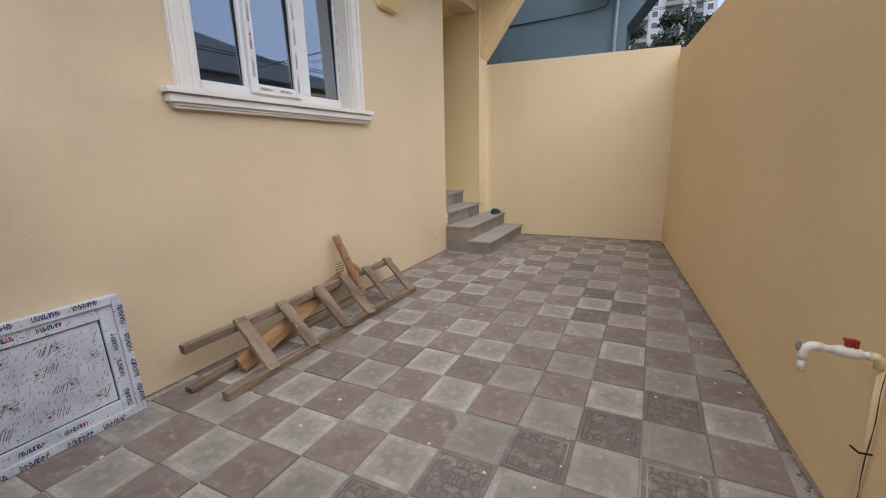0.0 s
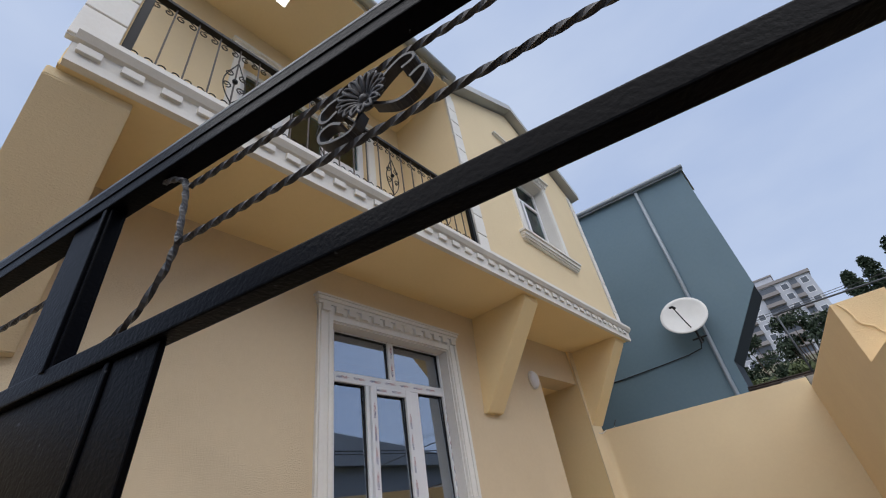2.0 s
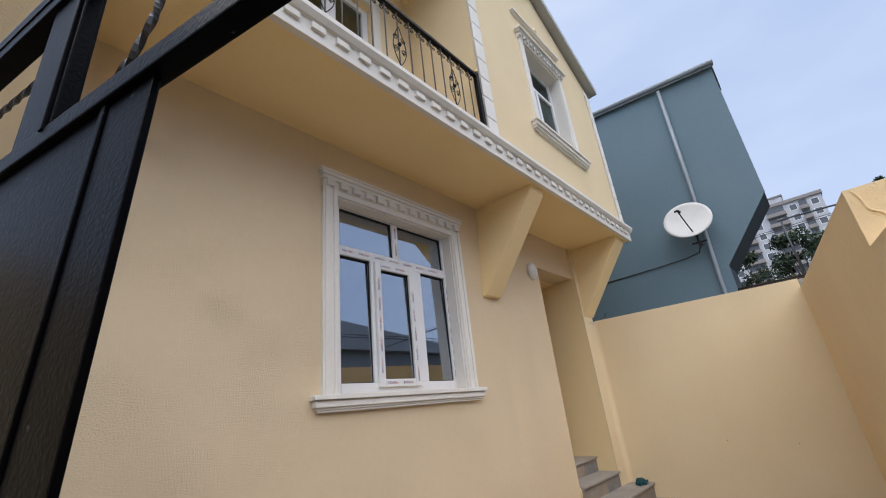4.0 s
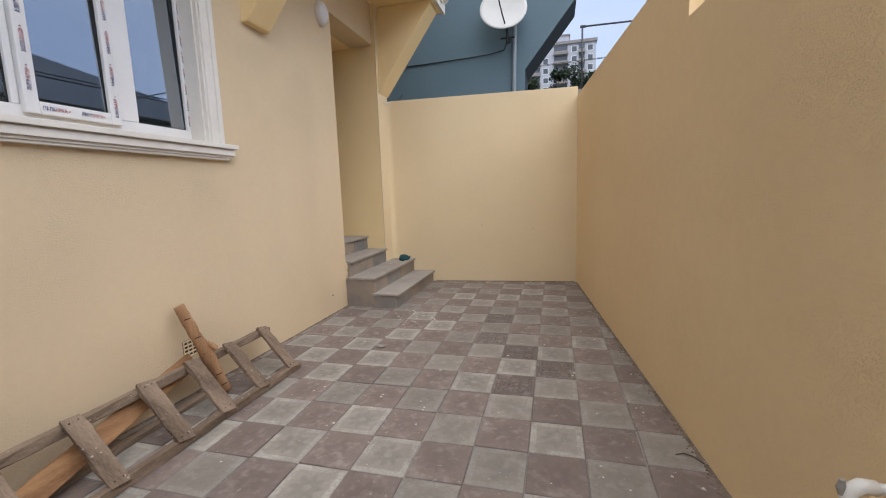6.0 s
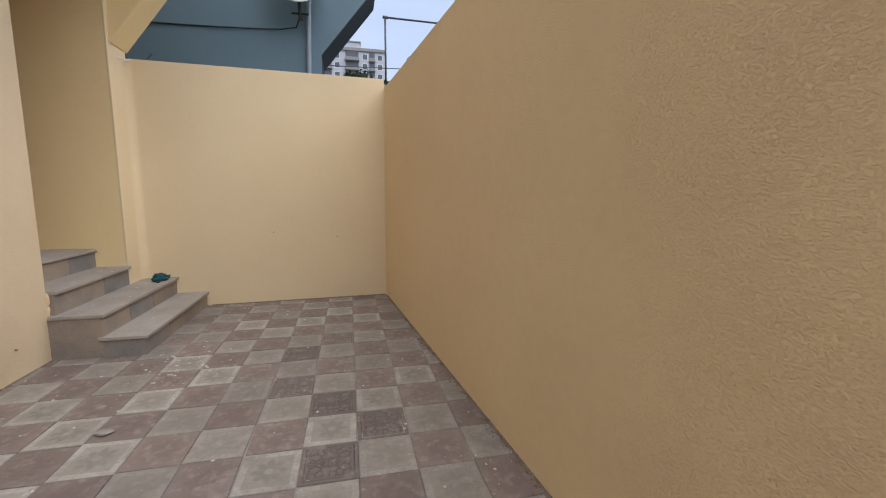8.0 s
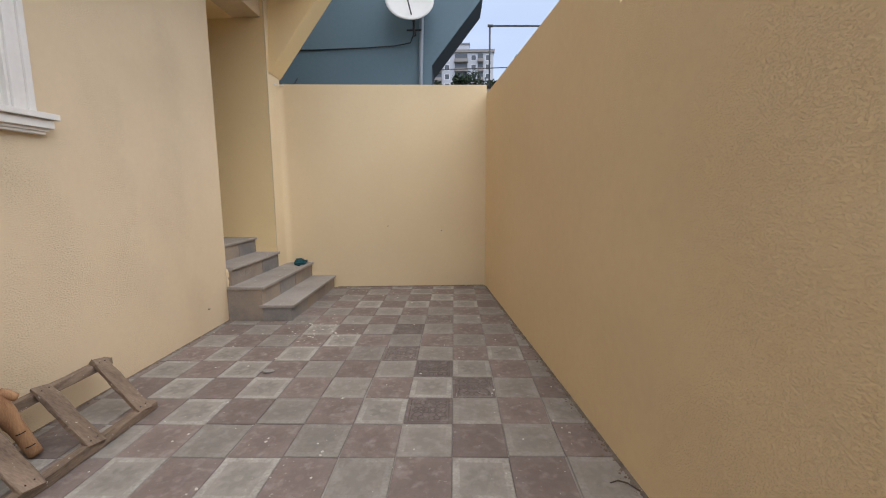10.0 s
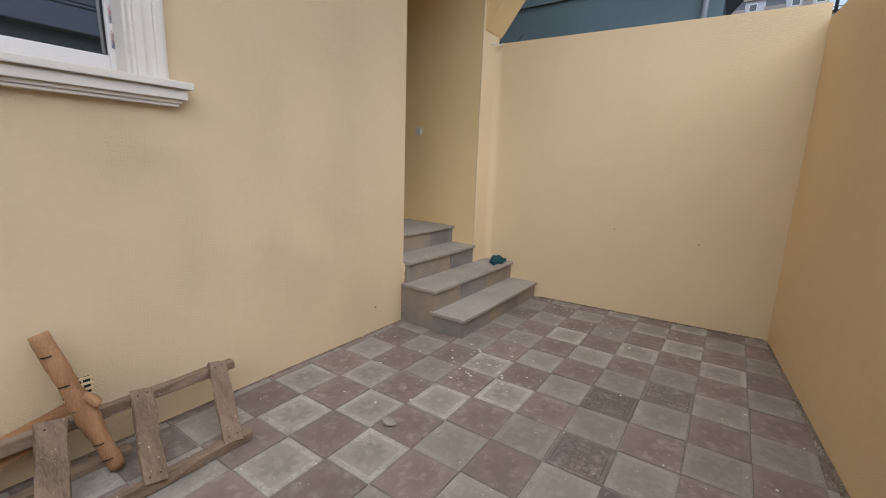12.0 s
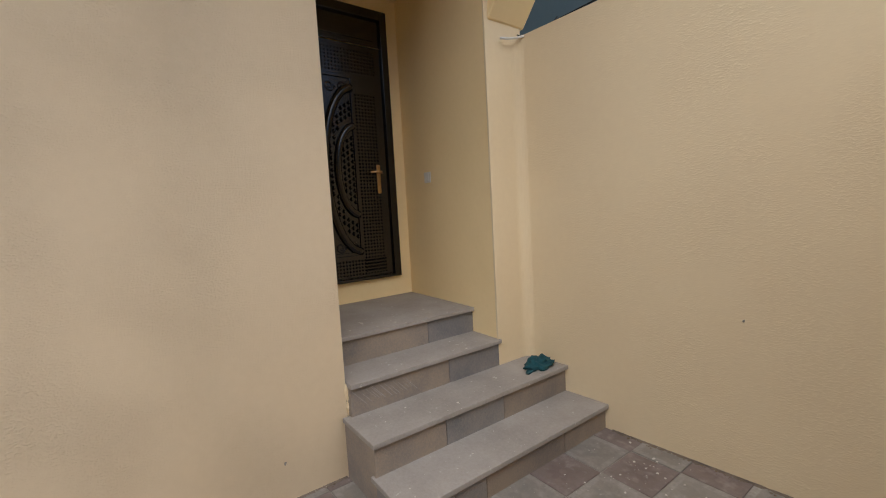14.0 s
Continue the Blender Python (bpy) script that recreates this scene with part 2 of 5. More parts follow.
def thing(name, label, category, at=(0, 0, 0), group="", kind=""):
    ob = new(name)
    ob.empty_display_size = 0.1
    ob.location = at
    return tagged(ob, label, category, group, kind)


def box(bm, x0, x1, y0, y1, z0, z1, bevel=0.0, m=None):
    r = bmesh.ops.create_cube(bm, size=1.0, matrix=Matrix.Translation(((x0 + x1) / 2, (y0 + y1) / 2, (z0 + z1) / 2)) @ Matrix.Diagonal((abs(x1 - x0), abs(y1 - y0), abs(z1 - z0), 1)))
    vs = r["verts"]
    if bevel:
        es = list({e for v in vs for e in v.link_edges})
        g = bmesh.ops.bevel(bm, geom=es, offset=bevel, segments=2, affect="EDGES", profile=0.6)
        vs = list({v for f in g["faces"] for v in f.verts} | {v for v in vs if v.is_valid})
    if m is not None:
        bmesh.ops.transform(bm, matrix=m, verts=vs)
    return vs


def boxed(x0, x1, y0, y1, z0, z1, bevel=0.0):
    bm = bmesh.new()
    box(bm, x0, x1, y0, y1, z0, z1, bevel)
    return bm


def prism(bm, pts, a0, a1, axis="y"):
    """Extrudes a flat outline between two planes. axis y: outline in (x, z); axis x: in (y, z); axis z: in (x, y)."""
    def at(p, a):
        return {"y": (p[0], a, p[1]), "x": (a, p[0], p[1]), "z": (p[0], p[1], a)}[axis]
    lo = [bm.verts.new(at(p, a0)) for p in pts]
    hi = [bm.verts.new(at(p, a1)) for p in pts]
    bm.faces.new(lo)
    bm.faces.new(hi[::-1])
    for i in range(len(pts)):
        j = (i + 1) % len(pts)
        bm.faces.new((lo[i], hi[i], hi[j], lo[j]))
    return lo + hi


def prismed(pts, a0, a1, axis="y"):
    bm = bmesh.new()
    prism(bm, pts, a0, a1, axis)
    return bm


def tube(bm, pts, r, sides=8, caps=True, twist=0.0, square=False):
    """A round or square bar along a line of points."""
    pts = [Vector(p) for p in pts]
    rings = []
    s = None
    for i, p in enumerate(pts):
        d = (pts[min(i + 1, len(pts) - 1)] - pts[max(i - 1, 0)]).normalized()
        if s is None:
            s = d.cross(Vector((0, 0, 1)) if abs(d.z) < 0.9 else Vector((1, 0, 0)))
        s = (s - d * s.dot(d)).normalized()
        u = s.cross(d).normalized()
        n = 4 if square else sides
        rr = r[i] if isinstance(r, (list, tuple)) else r
        rings.append([bm.verts.new(p + (s * math.cos(a) + u * math.sin(a)) * rr) for a in (2 * math.pi * k / n + twist * i + (math.pi / 4 if square else 0) for k in range(n))])
    for a, b in zip(rings, rings[1:]):
        for k in range(len(a)):
            j = (k + 1) % len(a)
            bm.faces.new((a[k], a[j], b[j], b[k]))
    if caps:
        bm.faces.new(rings[0][::-1])
        bm.faces.new(rings[-1])
    return bm


def tubed(pts, r, sides=8, **k):
    return tube(bmesh.new(), pts, r, sides, **k)


def wall_with_holes(bm, u0, u1, v0, v1, holes, at):
    """A slab made of blocks round its rectangular holes; at(u0, u1, v0, v1) adds one block."""
    us = sorted({u0, u1, *[h[0] for h in holes], *[h[1] for h in holes]})
    vs = sorted({v0, v1, *[h[2] for h in holes], *[h[3] for h in holes]})
    for a, b in zip(us, us[1:]):
        for c, d in zip(vs, vs[1:]):
            if not any(h[0] <= (a + b) / 2 <= h[1] and h[2] <= (c + d) / 2 <= h[3] for h in holes):
                at(a, b, c, d)
    bmesh.ops.remove_doubles(bm, verts=bm.verts, dist=1e-5)
    inner = [f for f in bm.faces if sum(1 for e in f.edges for g in e.link_faces if g is not f and (g.calc_center_median() - f.calc_center_median()).length < 1e-5)]
    bmesh.ops.delete(bm, geom=inner, context="FACES_ONLY")
    return bm


# ---- plan ----
WALL = -2.150         # face of the house
FRONT = -1.40         # face of the upper storey
SOFFIT = 3.50


def right_x(y):
    """Inner face of the right-hand yard wall."""
    return 0.30 + (7.0 - y) * 0.0983


def back_y(x):
    """Inner face of the far yard wall."""
    return 6.98 + (x - 0.30) * 0.062


# ground: one sheet, rising to a hillside behind the houses
bm = bmesh.new()
xs = [-900, -400, -200, -100, -50, -20, -6, 0, 6, 20, 50, 100, 200, 400, 900]
ys = [-900, -300, -100, -30, -8, 0, 8, 14, 20, 28, 40, 60, 90, 130, 180, 300, 900]


def ground_z(x, y):
    s = max(0.0, min(1.0, (y - 12) / 170))
    return -0.06 + 30 * s * s * (3 - 2 * s) + (1.2 * noise.noise((x * 0.03, y * 0.03, 0)) * min(1, s * 8))


grid = [[bm.verts.new((x, y, ground_z(x, y))) for x in xs] for y in ys]
for a, b in zip(grid, grid[1:]):
    for i in range(len(xs) - 1):
        bm.faces.new((a[i], a[i + 1], b[i + 1], b[i]))
structure("ground", bm, soil, "dry earth and grass hillside behind the houses", "ground")

# yard bed under the tiles
floor = structure("floor", prismed([(WALL - 1.0, -2.0), (1.3, -2.0), (1.2, 7.3), (WALL - 1.0, 7.3)], -0.055, -0.004, "z"), concrete, "rough grey concrete bed between worn cement tiles", "floor")

# right wall, stepped down towards the gate
bm = bmesh.new()
T = 0.24
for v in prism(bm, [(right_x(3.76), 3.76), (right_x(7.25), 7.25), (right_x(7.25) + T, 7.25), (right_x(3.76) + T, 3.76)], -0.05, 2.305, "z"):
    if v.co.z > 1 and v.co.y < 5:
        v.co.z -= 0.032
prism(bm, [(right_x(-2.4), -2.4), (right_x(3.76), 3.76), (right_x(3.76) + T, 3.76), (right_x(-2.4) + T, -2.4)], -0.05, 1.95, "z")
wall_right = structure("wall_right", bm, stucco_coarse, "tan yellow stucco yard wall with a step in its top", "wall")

bm = bmesh.new()
cove = [(-2.108 + 0.07 * (1 - math.sin(a)), back_y(-2.05) - 0.07 * (1 - math.cos(a))) for a in (math.pi / 2 * k / 6 for k in range(6, -1, -1))]
prism(bm, cove + [(right_x(6.98), 6.98), (right_x(7.2), 7.20), (-2.20, 7.08), (-2.20, cove[0][1])], -0.05, 2.40, "z")
structure("wall_back", bm, stucco_smooth, "smooth yellow stucco wall closing the yard", "wall")

# ---- house ----
house = thing("house", "two-storey cream yellow stucco house with white trim", "house", (WALL, 3.0, 0))
HOUSE = Matrix.Translation((-WALL, -3.0, 0))


def hpart(name, bm, mat, label="", parent=None, smooth=False):
    bmesh.ops.transform(bm, matrix=HOUSE, verts=bm.verts)
    return part(name, bm, mat, parent or house, label, smooth)


WIN = (2.45, 3.79, 1.562, 3.03)
PORCH0, PORCH1 = 5.527, 6.552
bm = bmesh.new()
wall_with_holes(bm, 0.46, PORCH0, -0.05, SOFFIT + 0.3, [WIN], lambda a, b, c, d: box(bm, WALL - 0.30, WALL, a, b, c, d))
hpart("lower_wall", bm, stucco)
hpart("lower_wall", boxed(WALL - 0.30, WALL, PORCH0, PORCH1, 3.02, SOFFIT + 0.3), stucco)
# porch interior takes the copy with bounced light in its colour
DOOR_X = -3.21
hpart("porch_wall", boxed(DOOR_X - 0.25, DOOR_X, PORCH0 - 0.4, PORCH1 + 0.3, -0.05, 3.3), stucco_bounce)
hpart("porch_wall", prismed([(DOOR_X, PORCH1 + 0.052), (-2.125, PORCH1), (-2.125, 6.86), (DOOR_X, 6.86)], -0.05, SOFFIT + 0.2, "z"), stucco_bounce)
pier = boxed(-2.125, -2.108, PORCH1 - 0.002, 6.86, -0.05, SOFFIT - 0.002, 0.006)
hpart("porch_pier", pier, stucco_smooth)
hpart("porch_wall", boxed(DOOR_X, WALL - 0.30, PORCH0 - 0.12, PORCH0, -0.05, 3.3), stucco_bounce)
hpart("porch_ceiling", boxed(DOOR_X, WALL - 0.30, PORCH0, PORCH1 + 0.05, 3.02, 3.14), stucco_bounce)
# closed body of the house behind the faces
hpart("lower_wall", boxed(-7.5, DOOR_X - 0.25, 0.46, 7.1, -0.05, 3.8), stucco)
hpart("lower_wall", boxed(-7.5, WALL - 0.30, 0.46, 0.76, -0.05, 3.8), stucco)

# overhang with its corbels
hpart("soffit", boxed(-7.5, FRONT, 0.50, 7.12, SOFFIT, SOFFIT + 0.12), stucco_bounce)


def corbel(y0, y1, skew=0.10, mat=stucco_bounce):
    bm = bmesh.new()
    prism(bm, [(WALL - 0.02, 2.455), (WALL + 0.05, 2.46), (FRONT - 0.03, SOFFIT - 0.06), (FRONT - 0.03, SOFFIT), (WALL - 0.02, SOFFIT)], y0, y1)
    for v in bm.verts:
        v.co.y += skew * (v.co.z - 2.455)
    bmesh.ops.bevel(bm, geom=bm.edges[:], offset=0.005, segments=2, affect="EDGES")
    hpart("corbel", bm, mat)


# first corbel keeps the plain paint; the shaded two take the brightened copy
corbel(0.472, 0.80, 0.0, stucco_smooth)
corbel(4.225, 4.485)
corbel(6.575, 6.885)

# cornice with dentils
CZ = SOFFIT
profile = [(FRONT + 0.001, CZ - 0.004), (FRONT + 0.045, CZ - 0.004), (FRONT + 0.045, CZ + 0.05), (FRONT + 0.05, CZ + 0.12), (FRONT + 0.075, CZ + 0.13), (FRONT + 0.10, CZ + 0.165), (FRONT + 0.10, CZ + 0.20), (FRONT + 0.001, CZ + 0.20)]
cornice = hpart("cornice", prismed(profile, 0.51, 7.16), white_trim, "white moulded cornice")
den = None
for i in range(38):
    y = 0.53 + i * 0.172
    if den is None:
        bm = boxed(0, 0.022, 0, 0.095, 0, 0.048, 0.004)
        den = finish("dentil", bm, white_trim)
    o = new("dentil", den)
    o.parent = cornice
    o.location = (FRONT + 0.045 - WALL, y - 3.0, CZ + 0.066)

# upper storey: gabled bay and recessed balcony
G0, G1 = 3.62, 7.10
UW = (4.86, 5.86, 4.45, 5.82)
bm = bmesh.new()
wall_with_holes(bm, G0, G1, SOFFIT + 0.12, 6.35, [UW], lambda a, b, c, d: box(bm, FRONT - 0.28, FRONT, a, b, c, d))
hpart("upper_wall", bm, stucco_smooth)
hpart("gable", prismed([(G0, 6.35), (G1, 6.35), (5.42, 7.30)], FRONT - 0.28, FRONT, "x"), stucco_smooth)
hpart("upper_wall", boxed(-7.5, FRONT - 0.28, G1 - 0.25, G1, SOFFIT + 0.12, 6.35), stucco_smooth)
hpart("upper_wall", boxed(-7.5, FRONT - 0.28, G0, G0 + 0.25, SOFFIT + 0.12, 6.35), stucco_smooth)
LOG = -2.30
LW = (1.50, 3.05, 3.66, 5.75)
bm = bmesh.new()
wall_with_holes(bm, 0.50, G0, SOFFIT + 0.12, 6.35, [LW], lambda a, b, c, d: box(bm, LOG - 0.25, LOG, a, b, c, d))
hpart("upper_wall", bm, stucco_smooth)
hpart("upper_wall", boxed(-7.5, LOG - 0.25, 0.50, 0.75, SOFFIT + 0.12, 6.35), stucco_smooth)
hpart("balcony_ceiling", boxed(LOG - 0.02, FRONT + 0.10, 0.40, G0, 6.30, 6.40), stucco_smooth)
bm = bmesh.new()
prism(bm, [(G0 - 0.12, 6.30), (5.42, 7.34), (G1 + 0.16, 6.30), (G1 + 0.16, 6.42), (5.42, 7.47), (G0 - 0.12, 6.42)], -7.6, FRONT + 0.14, "x")
hpart("roof", bm, zinc, "grey sheet metal roof")
bm = bmesh.new()
prism(bm, [(FRONT + 0.14, 6.40), (FRONT + 0.14, 6.50), (-7.6, 7.6), (-7.6, 6.40)], 0.35, G0 - 0.13)
hpart("roof", bm, zinc, "grey sheet metal roof")
bm = bmesh.new()
tube(bm, [(FRONT + 0.17, 0.30, 6.42), (FRONT + 0.17, G0 + 0.05, 6.42)], 0.055, 10)
hpart("gutter", bm, zinc, "zinc gutter along the eave", smooth=True)


# white quoin blocks at the corners
def quoins(y0, y1, z0, z1):
    col = hpart("quoin_column", boxed(FRONT - 0.02, FRONT + 0.012, y0, y1, z0, z1), white_trim, "white quoin strip with grooved blocks")
    z = z0 + 0.01
    while z < z1 - 0.1:
        hpart("quoin_block", boxed(FRONT, FRONT + 0.026, y0, y1, z, min(z + 0.235, z1), 0.006), white_trim, parent=col)
        z += 0.25


quoins(G0, G0 + 0.16, SOFFIT + 0.2, 6.30)
quoins(G1 - 0.12, G1 + 0.01, SOFFIT + 0.2, 6.30)
hpart("upper_wall", boxed(FRONT - 0.30, FRONT - 0.02, 0.50, 0.648, SOFFIT + 0.12, 6.30), stucco_smooth)
quoins(0.47, 0.65, SOFFIT + 0.2, 6.30)

# ---- stairs ----
stairs = thing("stairs", "four grey stone steps with thin overhanging treads", "stairs", (-1.9, 6.1, 0))
STEP = [(-1.542, 0.150), (-1.806, 0.318), (-2.089, 0.489), (-2.349, 0.657)]
for i, (x, z) in enumerate(STEP):
    low = i < 2
    y0, y1 = (5.507, back_y(x) + 0.01) if low else (PORCH0 + 0.004, PORCH1 + (0.05 if i == 3 else 0.01))
    xb = STEP[i + 1][0] - 0.03 if i < 3 else DOOR_X
    xr = -2.30 if i == 1 else xb
    zb = -0.02 if low else STEP[i - 1][1]
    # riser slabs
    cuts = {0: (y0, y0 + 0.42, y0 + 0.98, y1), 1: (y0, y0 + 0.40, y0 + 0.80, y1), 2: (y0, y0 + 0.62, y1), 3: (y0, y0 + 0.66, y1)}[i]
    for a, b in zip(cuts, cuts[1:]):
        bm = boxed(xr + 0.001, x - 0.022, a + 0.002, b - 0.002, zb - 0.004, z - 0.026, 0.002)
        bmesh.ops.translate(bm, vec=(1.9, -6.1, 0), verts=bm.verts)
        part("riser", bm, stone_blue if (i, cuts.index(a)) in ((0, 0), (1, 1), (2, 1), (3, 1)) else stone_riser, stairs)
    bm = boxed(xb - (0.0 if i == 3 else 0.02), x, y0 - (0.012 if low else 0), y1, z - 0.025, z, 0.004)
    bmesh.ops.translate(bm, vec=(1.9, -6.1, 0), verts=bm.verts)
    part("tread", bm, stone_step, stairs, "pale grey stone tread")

# chisel streaks on the third riser
bm = bmesh.new()
mrnd = random.Random(17)
for k in range(16):
    y, h = 5.60 + k * 0.021 + mrnd.uniform(-0.006, 0.006), mrnd.uniform(0.05, 0.10)
    z = 0.352 + mrnd.uniform(0, 0.03)
    w = mrnd.uniform(0.003, 0.007)
    xf = STEP[2][0] - 0.0224
    prism(bm, [(y, z), (y + w, z), (y + w * 0.6 - h * 0.75, z + h * 0.85), (y - h * 0.75, z + h * 0.85)], xf, xf + mrnd.uniform(0.0012, 0.0022), "x")
bmesh.ops.translate(bm, vec=(1.9, -6.1, 0), verts=bm.verts)
part("chisel_marks", bm, stone_step, stairs, "pale diagonal chisel streaks")


# ---- windows ----
def shifted(bm, at):
    bmesh.ops.translate(bm, vec=(-at[0], -at[1], -at[2]), verts=bm.verts)
    return bm


def moulding(y0, y1, x, z0, steps):
    """A stepped, mitred band along y: steps of (height, depth) from below."""
    bm = bmesh.new()
    z = z0
    for h, d, side in steps:
        box(bm, x - 0.01, x + d, y0 - side, y1 + side, z, z + h, 0.004)
        z += h
    return bm


def bar(at, x0, x1, y0, y1, z0, z1, bevel=0.006):
    return shifted(boxed(x0, x1, y0, y1, z0, z1, bevel), at)


def glyph(bm, rnd, put, u, v, w, h, bold=0.22):
    """One letter-like sign of two or three thin strokes; put(u, v) gives the point on the surface."""
    t = w * bold
    strokes = [(u, v, u + w * rnd.choice((0.0, 0.3)), v + h)]
    strokes.append(rnd.choice(((u + w * 0.75, v, u + w * 0.75, v + h), (u, v + h, u + w * 0.8, v + h * 0.5), (u + w * 0.2, v + h, u + w * 0.8, v))))
    strokes.append(rnd.choice(((u, v + h * 0.5, u + w * 0.8, v + h * 0.5), (u, v + h * 0.92, u + w * 0.8, v + h * 0.92), (u + w * 0.1, v + h * 0.1, u + w * 0.8, v + h * 0.4))))
    for a, b, c, d in strokes:
        ln = math.hypot(c - a, d - b) or 1
        nu, nv = -(d - b) / ln * t / 2, (c - a) / ln * t / 2
        bm.faces.new([bm.verts.new(put(p, q)) for p, q in ((a + nu, b + nv), (a - nu, b - nv), (c - nu, d - nv), (c + nu, d + nv))])


def print_strip(parent, at, x, y0, y1, z0, z1, size=1.0):
    """Protective film with a repeated two-colour word, as unreadable strokes."""
    along_z = (z1 - z0) > (y1 - y0)
    rnd = random.Random(int(y0 * 1000) + int(z0 * 100))
    h, w = 0.019 * size, 0.0125 * size
    lo, hi = (z0, z1) if along_z else (y0, y1)
    c = (y0 + y1) / 2 if along_z else (z0 + z1) / 2

    def put(u, v):
        return (x, c - v, u) if along_z else (x, u, c + v)
    inks = [bmesh.new(), bmesh.new()]
    u = lo
    while u + 8 * w < hi:
        for k in range(8):
            glyph(inks[k // 4], rnd, put, u + k * w, -h / 2, w * 0.85, h)
        # a small cross closes each word
        glyph(inks[1], rnd, put, u + 8.3 * w, -h / 4, w * 0.6, h / 2)
        u += 13 * w
    for bm, mat in zip(inks, (ink_blue, ink_red)):
        tagged(part("film_print", shifted(bm, at), mat, parent), kind="stuff")


def lower_window():
    y0, y1, z0, z1 = WIN
    at = (WALL, (y0 + y1) / 2, z0)
    w = thing("window_1", "white plastic window with printed film strips in a moulded white surround", "window", at, kind="structure")
    X = WALL
    for a, b in ((y0 - 0.13, y0), (y1, y1 + 0.13)):
        bm = boxed(X - 0.005, X + 0.028, a, b, z0 - 0.02, z1 + 0.05, 0.004)
        box(bm, X - 0.005, X + 0.042, a + 0.012, a + 0.045, z0 - 0.02, z1 + 0.05, 0.006)
        box(bm, X - 0.005, X + 0.042, b - 0.045, b - 0.012, z0 - 0.02, z1 + 0.05, 0.006)
        part("jamb_casing", shifted(bm, at), white_trim, w)
    # plastered reveals
    for a, b, c, d in ((y0, y0 + 0.012, z0, z1), (y1 - 0.012, y1, z0, z1), (y0, y1, z1 - 0.012, z1)):
        part("reveal", bar(at, X - 0.13, X + 0.003, a, b, c, d, 0.002), white_trim, w)
    head = part("head_moulding", shifted(moulding(y0 - 0.13, y1 + 0.13, X, z1, [(0.05, 0.024, 0.0), (0.065, 0.028, 0.0), (0.03, 0.040, 0.01), (0.03, 0.052, 0.022), (0.018, 0.062, 0.035)]), at), white_trim, w)
    me = finish("dentil", boxed(0, 0.028, 0, 0.07, 0, 0.06, 0.003), white_trim)
    for i in range(13):
        o = new("dentil", me)
        o.parent = head
        o.location = (0.032, y0 - 0.115 + i * 0.1235 - at[1], z1 + 0.052 - at[2])
    part("sill", shifted(moulding(y0 - 0.16, y1 + 0.16, X, z0 - 0.104, [(0.014, 0.030, 0.0), (0.016, 0.038, 0.012), (0.038, 0.052, 0.03), (0.006, 0.045, 0.025), (0.030, 0.068, 0.05)]), at), white_trim, w, "white moulded window sill")
    F = X - 0.16
    # glazed opening; the frame runs on behind the plastered reveals
    gl, gr, gb, gt = 2.548, 3.757, 1.642, 3.012
    fr = bmesh.new()
    for a, b, c, d in ((y0 + 0.012, gl, z0, z1), (gr, y1 - 0.002, z0, z1), (gl, gr, z0, gb), (gl, gr, gt, z1 - 0.012)):
        box(fr, F, F + 0.06, a, b, c, d, 0.005)
    frame_ob = part("window_frame", shifted(fr, at), pvc, w)
    zt, zu = 2.606, 2.684
    part("transom", bar(at, F, F + 0.06, gl, gr, zt, zu), pvc, w)
    part("mullion", bar(at, F, F + 0.06, 3.105, 3.172, zu, gt), pvc, w)
    m1, m2 = (2.845, 2.875), (3.316, 3.428)
    for a, b in (m1, m2):
        part("mullion", bar(at, F, F + 0.06, a, b, gb, zt), pvc, w)
    sash = bmesh.new()
    s0, s1, t0, t1 = m1[1] + 0.003, m2[0] - 0.003, z0 + 0.045, zt - 0.004
    for a, b, c, d in ((s0, s0 + 0.058, t0, t1), (s1 - 0.058, s1, t0, t1), (s0 + 0.058, s1 - 0.058, t0, t0 + 0.058), (s0 + 0.058, s1 - 0.058, t1 - 0.058, t1)):
        box(sash, F + 0.01, F + 0.082, a, b, c, d, 0.006)
    sash_ob = part("sash", shifted(sash, at), pvc, w, "opening window sash")
    gasket = bmesh.new()
    panes = [(gl, m1[0], gb, zt), (m2[1], gr, gb, zt), (s0 + 0.058, s1 - 0.058, t0 + 0.058, t1 - 0.058), (gl, 3.105, zu, gt), (3.172, gr, zu, gt)]
    for i, (a, b, c, d) in enumerate(panes):
        dx = 0.03 if i != 2 else 0.05
        for e, f2, g, h in ((a, a + 0.007, c, d), (b - 0.007, b, c, d), (a, b, c, c + 0.007), (a, b, d - 0.007, d)):
            box(gasket, F + dx, F + dx + 0.012, e, f2, g, h)
        bm = boxed(F + dx - 0.003, F + dx + 0.001, a, b, c, d)
        # tilt added to the panes to lift their reflections clear of the yard wall
        bmesh.ops.rotate(bm, cent=(F + dx, a, (c + d) / 2), matrix=Matrix.Rotation(radians(-1.2), 3, "Y"), verts=bm.verts)
        p = part("pane", shifted(bm, at), glass, w)
        p.visible_shadow = False
    part("gasket", shifted(gasket, at), black_cable, w)
    xs = F + 0.0835
    front = F + 0.0615
    print_strip(sash_ob, at, xs, s0 + 0.005, s0 + 0.05, t0 + 0.10, t1 - 0.06)
    print_strip(sash_ob, at, xs, s1 - 0.05, s1 - 0.005, t0 + 0.04, t1 - 0.10)
    print_strip(sash_ob, at, xs, s0 + 0.07, s1 - 0.06, t0 + 0.005, t0 + 0.055)
    print_strip(sash_ob, at, xs, s0 + 0.06, s1 - 0.06, t1 - 0.052, t1 - 0.006)
    print_strip(frame_ob, at, front, gl + 0.02, gr - 0.02, zt + 0.018, zt + 0.06)
